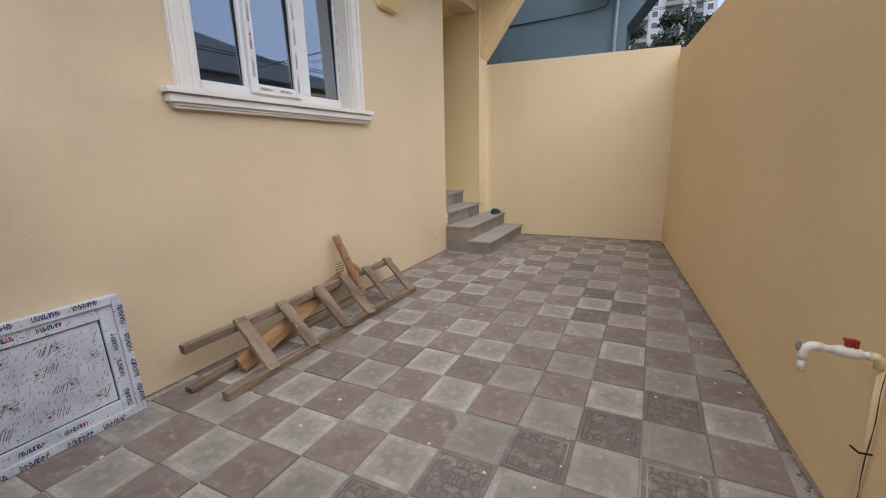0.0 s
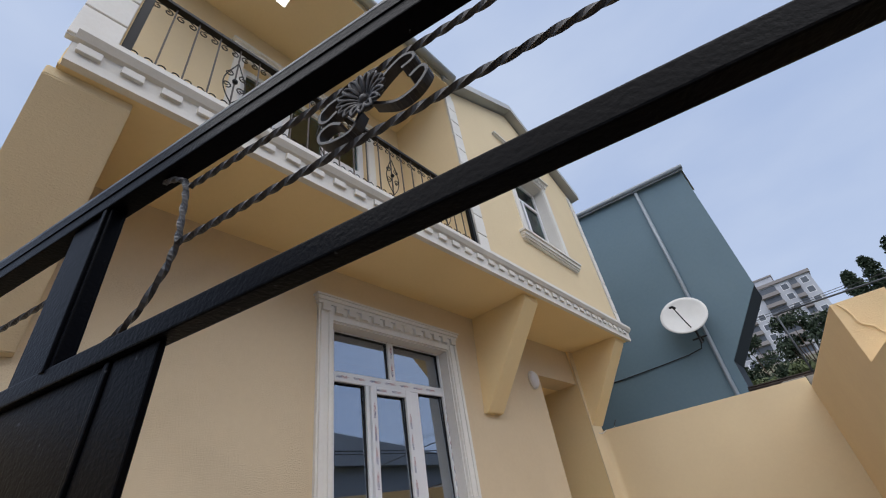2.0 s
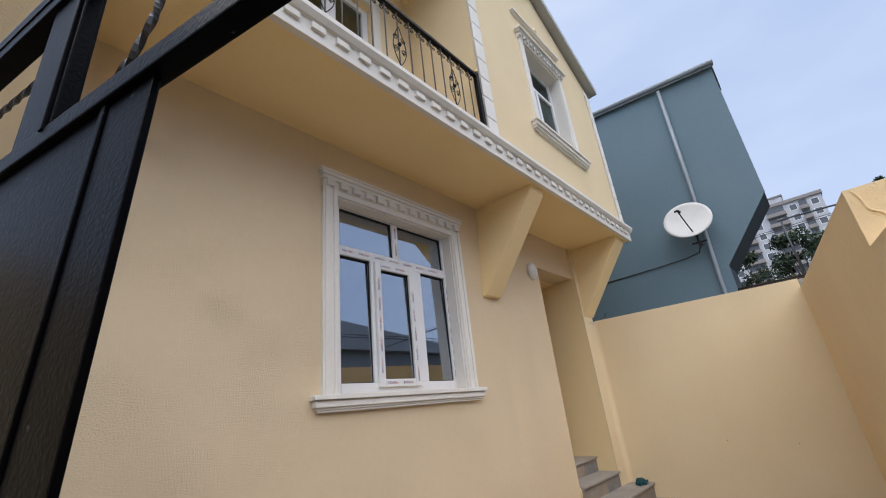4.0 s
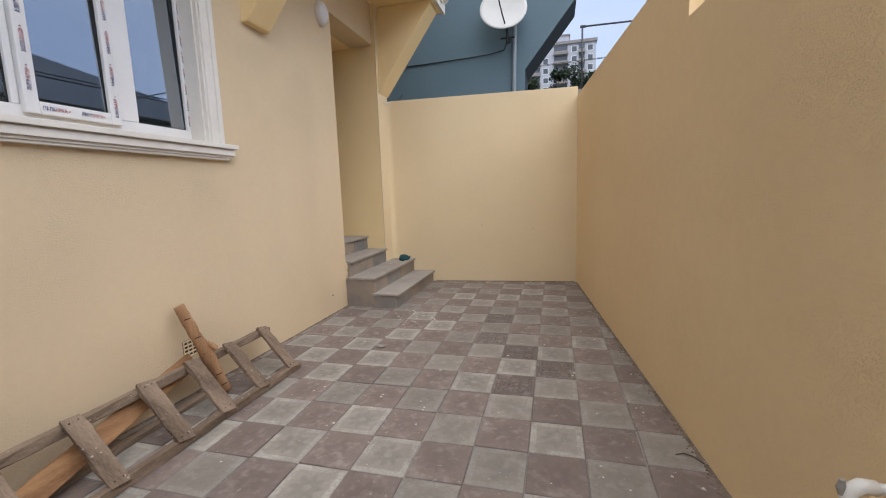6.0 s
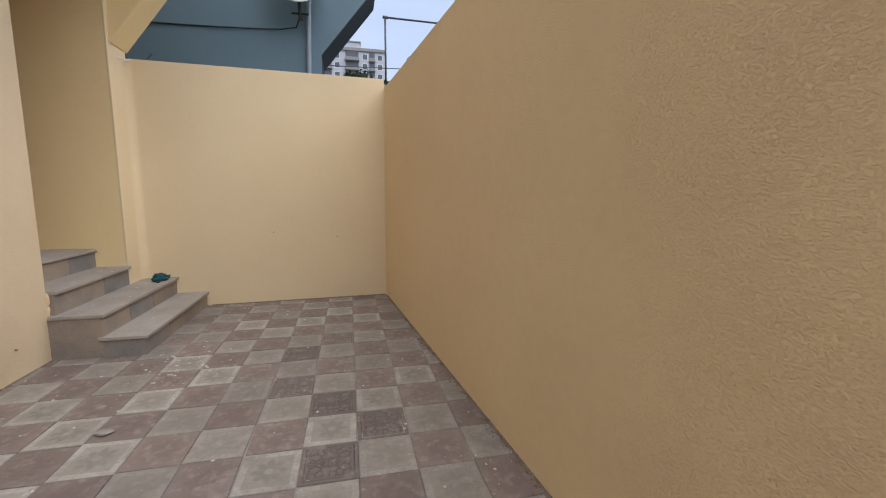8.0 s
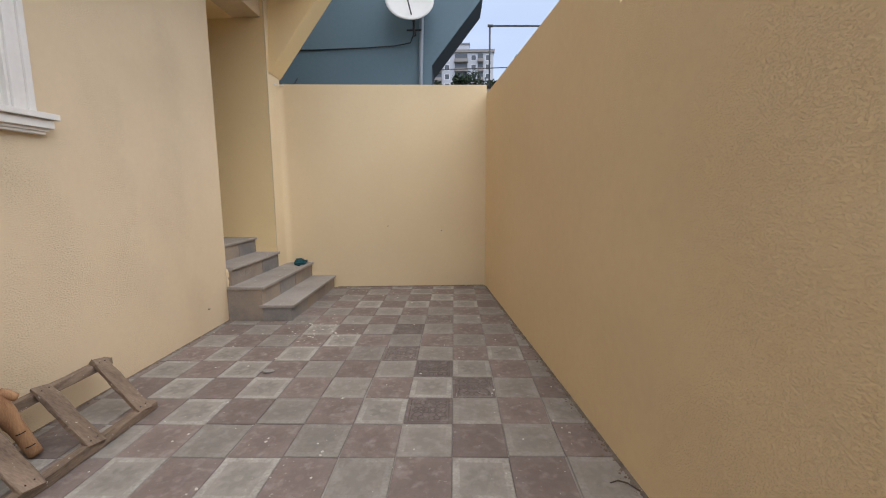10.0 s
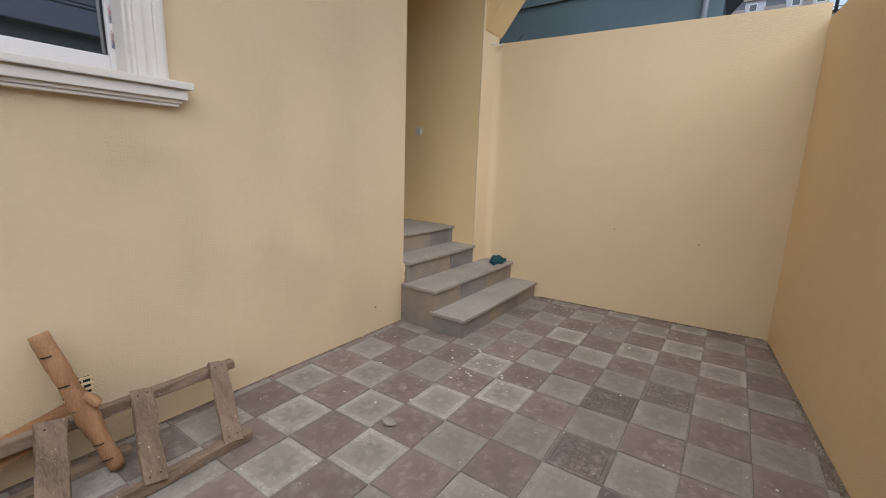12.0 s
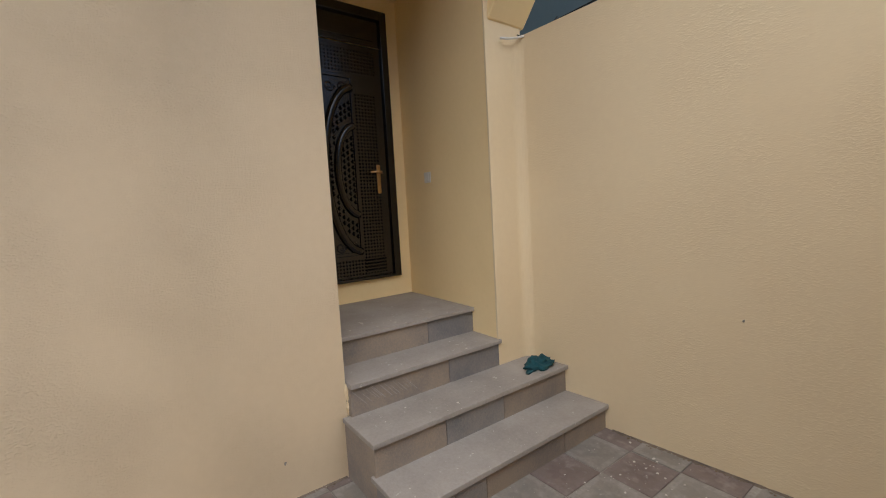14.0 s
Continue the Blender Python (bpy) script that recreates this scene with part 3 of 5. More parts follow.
    print_strip(frame_ob, at, front, gr + 0.004, gr + 0.028, gb + 0.03, zt, 0.6)
    print_strip(frame_ob, at, front, gl - 0.06, gl - 0.01, gb + 0.03, zt)
    print_strip(frame_ob, at, front, 3.118, 3.16, zu + 0.03, gt - 0.02)
    print_strip(frame_ob, at, front, gl + 0.02, gr - 0.02, gt + 0.001, gt + 0.014, 0.45)
    # dark room behind
    room = bmesh.new()
    box(room, X - 2.6, X - 2.5, y0 - 0.8, y1 + 0.8, 0.7, 3.4)
    box(room, X - 2.5, X - 0.305, y0 - 0.9, y0 - 0.8, 0.7, 3.4)
    box(room, X - 2.5, X - 0.305, y1 + 0.8, y1 + 0.9, 0.7, 3.4)
    box(room, X - 2.5, X - 0.305, y0 - 0.8, y1 + 0.8, 0.7, 0.8)
    box(room, X - 2.5, X - 0.305, y0 - 0.8, y1 + 0.8, 3.3, 3.4)
    structure("room_walls", room, interior, "dim grey plastered room behind the window", "room")


lower_window()


def upper_window():
    y0, y1, z0, z1 = UW
    at = (FRONT, (y0 + y1) / 2, z0)
    w = thing("window_2", "upstairs white window with moulded head, sill and greenish glass", "window", at, kind="structure")
    X = FRONT
    for a, b in ((y0 - 0.10, y0), (y1, y1 + 0.10)):
        part("jamb_casing", bar(at, X - 0.005, X + 0.022, a, b, z0 - 0.02, z1 + 0.06, 0.004), white_trim, w)
    for a, b, c, d in ((y0, y0 + 0.01, z0, z1), (y1 - 0.01, y1, z0, z1), (y0, y1, z1 - 0.01, z1)):
        part("reveal", bar(at, X - 0.17, X + 0.003, a, b, c, d, 0.002), white_trim, w)
    head = part("head_moulding", shifted(moulding(y0 - 0.12, y1 + 0.12, X, z1 + 0.02, [(0.03, 0.025, 0), (0.05, 0.03, 0.0), (0.03, 0.06, 0.02), (0.025, 0.09, 0.04)]), at), white_trim, w)
    me = finish("dentil", boxed(0, 0.025, 0, 0.045, 0, 0.045, 0.003), white_trim)
    for i in range(14):
        o = new("dentil", me)
        o.parent = head
        o.location = (0.03, y0 - 0.11 + i * 0.090 - at[1], z1 + 0.05 - at[2])
    part("sill", shifted(moulding(y0 - 0.20, y1 + 0.20, X, z0 - 0.13, [(0.02, 0.03, 0.0), (0.03, 0.05, 0.02), (0.05, 0.07, 0.03), (0.03, 0.09, 0.05)]), at), white_trim, w)
    F = X - 0.20
    fr = bmesh.new()
    for a, b, c, d in ((y0 + 0.01, y0 + 0.06, z0, z1), (y1 - 0.06, y1 - 0.01, z0, z1), (y0 + 0.06, y1 - 0.06, z0, z0 + 0.05), (y0 + 0.06, y1 - 0.06, z1 - 0.06, z1 - 0.01)):
        box(fr, F, F + 0.05, a, b, c, d, 0.004)
    part("window_frame", shifted(fr, at), pvc, w)
    zt = z1 - 0.42
    part("transom", bar(at, F, F + 0.05, y0 + 0.06, y1 - 0.06, zt, zt + 0.05), pvc, w)
    ym = y0 + 0.44
    part("mullion", bar(at, F, F + 0.06, ym, ym + 0.06, z0 + 0.05, zt), pvc, w)
    for a, b, c, d in ((y0 + 0.06, y1 - 0.06, zt + 0.05, z1 - 0.06), (y0 + 0.06, ym, z0 + 0.05, zt), (ym + 0.06, y1 - 0.06, z0 + 0.05, zt)):
        part("pane", bar(at, F + 0.02, F + 0.026, a, b, c, d, 0), green_glass, w).visible_shadow = False
    room = bmesh.new()
    box(room, X - 1.9, X - 1.8, y0 - 0.5, y1 + 0.5, z0 - 0.5, 6.2)
    box(room, X - 1.8, X - 0.285, y0 - 0.6, y0 - 0.5, z0 - 0.5, 6.2)
    box(room, X - 1.8, X - 0.285, y1 + 0.5, y1 + 0.6, z0 - 0.5, 6.2)
    structure("room_walls_upper", room, interior, "dim upstairs room behind the window", "room")
    # raised ornament under the gable
    orn = hpart("gable_ornament", moulding(y0 - 0.14, y1 + 0.14, X, 6.28, [(0.02, 0.03, 0), (0.025, 0.05, 0.015)]), white_trim, "cream moulded strip with a scroll")
    bm = bmesh.new()
    yc = (y0 + y1) / 2
    for s in (-1, 1):
        pts = [(X + 0.02, yc + s * (0.05 + 0.12 * a / 10 + 0.03 * math.sin(a)), 6.37 + 0.04 * math.sin(a * 0.9)) for a in range(11)]
        tube(bm, pts, 0.014, 6)
    tube(bm, [(X + 0.02, yc - 0.04, 6.37), (X + 0.02, yc, 6.47), (X + 0.02, yc + 0.04, 6.37)], 0.018, 6)
    hpart("gable_scroll", bm, stucco_smooth, smooth=True)


upper_window()


def balcony_window():
    y0, y1, z0, z1 = LW
    at = (LOG, (y0 + y1) / 2, z0)
    w = thing("window_3", "tall white plastic balcony glazing under a dentil head", "window", at, kind="structure")
    X = LOG
    for a, b in ((y0 - 0.10, y0), (y1, y1 + 0.10)):
        part("jamb_casing", bar(at, X - 0.005, X + 0.025, a, b, z0, z1 + 0.05, 0.004), white_trim, w)
    head = part("head_moulding", shifted(moulding(y0 - 0.12, y1 + 0.12, X, z1, [(0.05, 0.025, 0), (0.06, 0.03, 0.0), (0.035, 0.06, 0.02), (0.03, 0.09, 0.04)]), at), white_trim, w)
    me = finish("dentil", boxed(0, 0.025, 0, 0.06, 0, 0.055, 0.003), white_trim)
    for i in range(15):
        o = new("dentil", me)
        o.parent = head
        o.location = (0.03, y0 - 0.11 + i * 0.12 - at[1], z1 + 0.055 - at[2])
    F = X - 0.14
    cols = [y0, y0 + 0.50, y0 + 1.05, y1]
    zt = z0 + 1.45
    for i, (a, b) in enumerate(zip(cols, cols[1:])):
        rows = [(z0 + 0.62, zt), (zt, z1)] if i != 1 else [(z0 + 0.15, z1)]
        if i != 1:
            part("panel", bar(at, F, F + 0.04, a + 0.05, b - 0.05, z0, z0 + 0.62, 0.004), pvc, w)
        for c, d in rows:
            fr = bmesh.new()
            for e, f2, g, h in ((a, a + 0.075, c, d), (b - 0.075, b, c, d), (a + 0.075, b - 0.075, c, c + 0.07), (a + 0.075, b - 0.075, d - 0.07, d)):
                box(fr, F, F + 0.06, e, f2, g, h, 0.005)
            part("window_frame", shifted(fr, at), pvc, w)
            part("pane", bar(at, F + 0.025, F + 0.03, a + 0.075, b - 0.075, c + 0.07, d - 0.07, 0), green_glass, w).visible_shadow = False
    part("threshold", bar(at, F, F + 0.06, cols[1], cols[2], z0 - 0.03, z0 + 0.15, 0.004), pvc, w)
    room = bmesh.new()
    box(room, X - 2.2, X - 2.1, y0 - 0.5, y1 + 0.45, z0 - 0.1, 6.25)
    box(room, X - 2.1, X - 0.26, y0 - 0.6, y0 - 0.5, z0 - 0.1, 6.25)
    box(room, X - 2.1, X - 0.26, y1 + 0.35, y1 + 0.45, z0 - 0.1, 6.25)
    structure("room_walls_balcony", room, interior, "dim upstairs room behind the balcony", "room")


balcony_window()

# recessed square lamp in the balcony ceiling
lamp_on = bpy.data.materials.new("lit_panel")
lamp_on.use_nodes = True
lb = lamp_on.node_tree.nodes["Principled BSDF"]
lb.inputs["Emission Color"].default_value, lb.inputs["Emission Strength"].default_value = (1.0, 0.97, 0.9, 1), 3.0
cl = thing("ceiling_lamp", "small square lit lamp recessed in the balcony ceiling", "lamp", (-1.78, 1.58, 6.30))
part("rim", boxed(-0.055, 0.055, -0.055, 0.055, -0.006, 0.0, 0.002), white_plastic, cl)
part("diffuser", boxed(-0.045, 0.045, -0.045, 0.045, -0.010, -0.007), lamp_on, cl)


# ---- balcony railing ----
def spiral(cx, cz, r, a0, turns, n=12):
    return [(0, cx + r * (1 - 0.75 * i / n) * math.cos(a0 + turns * 2 * math.pi * i / n), cz + r * (1 - 0.75 * i / n) * math.sin(a0 + turns * 2 * math.pi * i / n)) for i in range(n + 1)]


def railing():
    X, Z0, Z1, Y0, Y1 = FRONT - 0.02, SOFFIT + 0.20, 4.47, 0.68, 3.60
    at = (X, (Y0 + Y1) / 2, Z0)
    r = thing("balcony_railing", "black wrought iron balcony railing with scrolls", "railing", at)
    L = Y1 - Y0
    h = Z1 - Z0
    part("top_rail", boxed(-0.022, 0.022, -L / 2, L / 2, h - 0.03, h, 0.004), iron, r)
    part("bottom_rail", boxed(-0.008, 0.008, -L / 2, L / 2, 0.035, 0.05, 0.002), iron, r)
    for s in (-1, 1):
        b = boxed(-0.022, 0.022, s * L / 2 - 0.022, s * L / 2 + 0.022, 0.0, h + 0.02, 0.004)
        part("post", b, iron, r)
        bm = bmesh.new()
        bmesh.ops.create_uvsphere(bm, u_segments=10, v_segments=6, radius=0.028, matrix=Matrix.Translation((0, s * L / 2, h + 0.04)))
        part("finial", bm, brass, r, "brass knob", True)
    n = 22
    step = L / n
    bar_me = finish("baluster", boxed(-0.0045, 0.0045, -0.0045, 0.0045, 0.0, h - 0.03, 0.001), rusty_bar)
    # one bar a scroll, curled at both ends
    left = spiral(step * 0.27, -0.028, 0.028, math.pi / 2, 1.1)
    right = spiral(step * 0.73, -0.028, 0.028, math.pi / 2, -1.1)
    curve = left[::-1] + [(0, step * (0.27 + 0.46 * k / 6), 0.016 * math.sin(math.pi * k / 6)) for k in range(1, 6)] + right
    sc_up = finish("scroll", tubed(curve, 0.0038, 5), iron)
    sc_lo = finish("scroll", tubed([(x, y, -z) for x, y, z in curve], 0.0038, 5), iron)
    med = bmesh.new()
    for s in (-1, 1):
        tube(med, [(0, s * (0.004 + 0.085 * math.sin(math.pi * k / 12) * (1.0 - 0.045 * k)), h / 2 - 0.21 + 0.40 * k / 12) for k in range(13)], 0.004, 5)
        tube(med, spiral(s * 0.045, h / 2 + 0.06, 0.03, math.pi / 2, s * 1.2), 0.004, 5)
        tube(med, spiral(s * 0.045, h / 2 - 0.06, 0.03, -math.pi / 2, -s * 1.2), 0.004, 5)
    bmesh.ops.create_uvsphere(med, u_segments=8, v_segments=6, radius=0.018, matrix=Matrix.Translation((0, 0, h / 2)))
    med_me = finish("medallion", med, iron)
    for i in range(n):
        y = -L / 2 + i * step
        if i:
            o = new("baluster", bar_me)
            o.parent, o.location = r, (0, y, 0)
            if i % 5 == 4:
                o = new("medallion", med_me)
                o.parent, o.location = r, (0.008, y, 0)
        for me, z in ((sc_up, h - 0.075), (sc_lo, 0.125)):
            o = new("scroll", me)
            o.parent, o.location = r, (0, y, z)


railing()


# ---- front door, switch, wall lamp ----
def front_door():
    at = (DOOR_X, 6.04, 0.82)
    d = thing("door_1", "closed dark brown metal front door with embossed arcs and studs", "door", at, kind="structure")
    W, Hh = 0.90, 2.08
    fr = bmesh.new()
    for a, b, c, e in ((-W / 2, -W / 2 + 0.06, 0, Hh), (W / 2 - 0.06, W / 2, 0, Hh), (-W / 2 + 0.06, W / 2 - 0.06, Hh - 0.07, Hh), (-W / 2 + 0.06, W / 2 - 0.06, 0, 0.025)):
        box(fr, 0.0, 0.045, a, b, c, e, 0.006)
    part("door_frame", fr, door_brown, d)
    lf = boxed(0.002, 0.022, -W / 2 + 0.062, W / 2 - 0.062, 0.027, 1.80, 0.004)
    leaf = part("leaf", lf, door_brown, d)
    tr = boxed(0.002, 0.018, -W / 2 + 0.06, W / 2 - 0.06, 1.81, Hh - 0.07, 0.004)
    box(tr, 0.018, 0.026, -W / 2 + 0.12, W / 2 - 0.12, 1.85, 1.95, 0.004)
    part("transom_panel", tr, door_brown, d)
    # diamond mesh bands
    mesh = bmesh.new()
    for y0, y1, z0, z1 in ((0.14, 0.34, 0.06, 1.44), (-0.34, -0.14, 0.06, 1.44), (-0.34, 0.34, 1.58, 1.78), (-0.34, 0.34, 0.04, 0.19)):
        ny, nz = int((y1 - y0) / 0.026), int((z1 - z0) / 0.026)
        for i in range(ny):
            for k in range(nz):
                cy, cz = y0 + (i + 0.5) * 0.026, z0 + (k + 0.5) * 0.026
                s = 0.0105
                q = [mesh.verts.new((0.0225, cy + a * s, cz + b * s)) for a, b in ((1, 0), (0, 1), (-1, 0), (0, -1))]
                t = mesh.verts.new((0.033, cy, cz))
                for j in range(4):
                    mesh.faces.new((q[j], q[(j + 1) % 4], t))
    tagged(part("diamond_relief", mesh, door_brown, leaf), kind="stuff")
    # raised panel edge, arcs and studs round the middle
    Y, ZC = 0.13, 0.85
    edge = bmesh.new()
    for a, b, c, e in ((-Y, -Y + 0.02, 0.21, 1.55), (Y - 0.02, Y, 0.21, 1.55), (-Y, Y, 0.20, 0.225), (-Y, Y, 1.54, 1.565)):
        box(edge, 0.02, 0.034, a, b, c, e, 0.004)
    part("panel_edge", edge, door_brown, leaf)
    for ry, rz, t in ((0.150, 0.335, 0.042), (0.242, 0.62, 0.046)):
        bm = bmesh.new()
        n = 24
        pts = [(0.024, Y - 0.01 - ry * math.cos(a), ZC + rz * math.sin(a)) for a in (-math.pi / 2 + math.pi * k / n for k in range(n + 1))]
        tube(bm, [p for p in pts if p[1] > -Y + 0.0], t * 0.7, 8)
        part("arc_moulding", bm, door_brown, leaf, smooth=True)
    st = bmesh.new()
    for i in range(7):
        for k in range(30):
            cy, cz = Y - 0.035 - i * 0.034, 0.26 + k * 0.044 + (0.022 if i % 2 else 0)
            u, v = (cy - Y + 0.01), (cz - ZC)
            e1, e2 = (u / 0.150) ** 2 + (v / 0.335) ** 2, (u / 0.242) ** 2 + (v / 0.62) ** 2
            if cy < -Y + 0.02 or cz > 1.52:
                continue
            if e1 < 0.62 or (e1 > 1.40 and e2 < 0.76):
                q = [st.verts.new((0.021, cy + a * 0.017, cz + b * 0.020)) for a, b in ((1, 0), (0, 1), (-1, 0), (0, -1))]
                r = [st.verts.new((0.043, cy + a * 0.006, cz + b * 0.007)) for a, b in ((1, 0), (0, 1), (-1, 0), (0, -1))]
                st.faces.new(r)
                for j in range(4):
                    st.faces.new((q[j], q[(j + 1) % 4], r[(j + 1) % 4], r[j]))
    tagged(part("studs", st, door_brown, leaf), kind="stuff")
    for z in (0.27, 1.47):
        bm = bmesh.new()
        for s in (-1, 1):
            tube(bm, [(0.024 + p[0], p[1], p[2]) for p in spiral(s * 0.05, z, 0.04, 0, s * 1.4, 16)], 0.006, 6)
        part("scroll", bm, door_brown, leaf, smooth=True)
    pl = boxed(0.022, 0.030, 0.291, 0.322, 0.675, 0.90, 0.006)
    plate = part("handle_plate", pl, brass, d, "worn brass handle plate")
    bm = bmesh.new()
    tube(bm, [(0.03, 0.307, 0.838), (0.072, 0.307, 0.838)], 0.009, 8)
    tube(bm, [(0.072, 0.311, 0.838), (0.074, 0.275, 0.841), (0.07, 0.22, 0.838)], [0.011, 0.009, 0.007], 8)
    part("lever", bm, brass, plate, "brass lever", True)


front_door()

sw = thing("light_switch", "small white light switch on the porch wall", "switch", (-2.845, PORCH1 + 0.035, 1.588))
part("plate", boxed(-0.04, 0.04, -0.010, 0.0, -0.04, 0.04, 0.004), white_plastic, sw)
part("rocker", boxed(-0.024, 0.024, -0.015, -0.009, -0.03, 0.03, 0.003), white_plastic, sw)

wl_ = thing("wall_lamp", "round white opal wall lamp beside the porch", "lamp", (WALL, 5.345, 2.93))
bm = bmesh.new()
bmesh.ops.create_uvsphere(bm, u_segments=24, v_segments=14, radius=0.085, matrix=Matrix.Translation((0.02, 0, 0)) @ Matrix.Diagonal((0.62, 1, 1.25, 1)))
part("shade", bm, lamp_glass, wl_, "opal glass shade", True)
bm = bmesh.new()
tube(bm, [(0, 0, 0), (0.022, 0, 0)], 0.092, 24)
bmesh.ops.scale(bm, vec=(1, 1, 1.22), verts=bm.verts)
part("base_ring", bm, white_plastic, wl_)

so = thing("wall_socket", "white double power socket on the house wall", "socket", (WALL, 1.395, 1.015))
part("plate", boxed(0, 0.010, -0.038, 0.038, -0.036, 0.036, 0.004), white_plastic, so)
bm = boxed(0.010, 0.017, -0.026, 0.026, -0.029, 0.029, 0.003)
part("insert", bm, white_plastic, so)
for y in (-0.009, 0.009):
    for z in (-0.016, 0.016):
        part("pin_hole", tubed([(0.015, y, z), (0.0176, y, z)], 0.0032, 8), black_cable, so)

# wrapped water pipes by the gate
pm = thing("water_pipes", "grey wrapped water pipe with three wall bends", "pipe", (WALL, 0.95, 0.722))
pts = [(0.045 + 0.004 * math.sin(i * 1.7), -0.45 + i * 0.047, 0.006 * math.sin(i * 2.3)) for i in range(15)]
part("pipe", tubed(pts, [0.021 + 0.004 * math.sin(i * 2.9) for i in range(15)], 10), pipe_wrap, pm, smooth=True)
for y in (0.055, 0.12, 0.184):
    bend = part("bend", tubed([(0.042, y, 0.005), (0.042, y, 0.024), (0.030, y, 0.038), (-0.005, y, 0.040)], 0.014, 10), pipe_wrap, pm, smooth=True)
    part("wall_hole", tubed([(-0.004, y, 0.046), (0.0015, y, 0.046)], 0.019, 14), black_cable, bend)

# vent grille
vg = thing("vent_grille", "small dark vent grille low in the house wall", "vent", (WALL, 3.485, 0.295))
part("backing", boxed(0, 0.002, -0.05, 0.05, -0.055, 0.055), black_cable, vg)
for i in range(5):
    part("slat", boxed(0.002, 0.008, -0.05, 0.05, -0.053 + i * 0.024, -0.043 + i * 0.024, 0.001), stucco_smooth, vg)
for i in range(4):
    part("bar", boxed(0.002, 0.007, -0.048 + i * 0.03, -0.042 + i * 0.03, -0.055, 0.055, 0.001), stucco_smooth, vg)


# ---- white panel leaning on the wall ----
def film_panel():
    at = (-2.055, 1.545, 0.0)
    p = thing("hatch_panel", "white plastic hatch panel in printed protective film leaning on the wall", "panel", at)
    p.rotation_euler = (0, radians(-5.0), 0)
    W, Hh = 0.65, 0.592
    fr = bmesh.new()
    for a, b, c, d in ((-W / 2, -W / 2 + 0.095, 0, Hh), (W / 2 - 0.095, W / 2, 0, Hh), (-W / 2 + 0.095, W / 2 - 0.095, 0, 0.095), (-W / 2 + 0.095, W / 2 - 0.095, Hh - 0.095, Hh)):
        box(fr, -0.05, 0.0, a, b, c, d, 0.004)
    for a, b, c, d in ((-W / 2, -W / 2 + 0.04, 0, Hh), (W / 2 - 0.04, W / 2, 0, Hh), (-W / 2 + 0.04, W / 2 - 0.04, 0, 0.04), (-W / 2 + 0.04, W / 2 - 0.04, Hh - 0.04, Hh)):
        box(fr, -0.002, 0.010, a, b, c, d, 0.003)
    f = part("frame", fr, film_white, p)
    part("gasket", boxed(-0.04, -0.013, -W / 2 + 0.09, W / 2 - 0.09, 0.09, Hh - 0.09), black_cable, p)
    infill = part("infill", boxed(-0.03, -0.011, -W / 2 + 0.100, W / 2 - 0.100, 0.100, Hh - 0.100, 0.002), film_white, p, "film-covered infill with smudged print")
    rnd = random.Random(5)

    def dash(bm, x, y, z, ln, a, w):
        dy, dz = math.cos(a) * ln / 2, math.sin(a) * ln / 2
        ny, nz = -math.sin(a) * w / 2, math.cos(a) * w / 2
        bm.faces.new([bm.verts.new(v) for v in ((x, y - dy + ny, z - dz + nz), (x, y - dy - ny, z - dz - nz), (x, y + dy - ny, z + dz - nz), (x, y + dy + ny, z + dz + nz))])

    # short slanted scratches all over the film
    sm = bmesh.new()
    for i in range(480):
        y, z = rnd.uniform(-W / 2 + 0.112, W / 2 - 0.112), rnd.uniform(0.112, Hh - 0.112)
        dash(sm, -0.0104, y, z, rnd.uniform(0.004, 0.016), rnd.gauss(0.95, 0.25), rnd.uniform(0.0012, 0.003))
    for i in range(900):
        y, z = rnd.uniform(-W / 2, W / 2), rnd.uniform(0, Hh)
        d = min(W / 2 - abs(y), z, Hh - z)
        if d > 0.09 or d < 0.008 or 0.036 < d < 0.045:
            continue
        dash(sm, 0.0104 if d < 0.04 else 0.0006, y, z, rnd.uniform(0.003, 0.012), rnd.uniform(0, 3.14), rnd.uniform(0.001, 0.003))
    tagged(part("film_smudge", sm, material("film_smudge", (0.19, 0.20, 0.24), 0.5, dark=(0.10, 0.11, 0.13)), infill), kind="stuff")
    dark, red, blue = bmesh.new(), bmesh.new(), bmesh.new()
    # repeated mark: a barred square with a red dot beside a fan of slanted strokes
    for row in range(4):
        for col in range(3):
            y, z = -0.20 + 0.185 * col + (0.09 if row % 2 else 0) + rnd.uniform(-0.01, 0.01), 0.160 + 0.092 * row + rnd.uniform(-0.008, 0.008)
            s = -1 if row % 2 else 1
            for k in range(5):
                hh = rnd.uniform(0.026, 0.054)
                yy = y + s * 0.043 + (k - 2) * 0.0095 + rnd.uniform(-0.002, 0.002)
                if abs(yy) < W / 2 - 0.125:
                    dash(dark, -0.0101, yy, z + rnd.uniform(-0.006, 0.006), hh, 1.12 + rnd.gauss(0, 0.06), 0.0026)
            if abs(y) < W / 2 - 0.135:
                for k in range(4):
                    dash(dark, -0.0101, y + rnd.uniform(-0.004, 0.004), z - 0.018 + 0.011 * k, rnd.uniform(0.025, 0.045), 0.12, 0.0022)
                for a in (0.3, 1.9):
                    dash(red, -0.0098, y - 0.004, z, 0.010, a, 0.007)
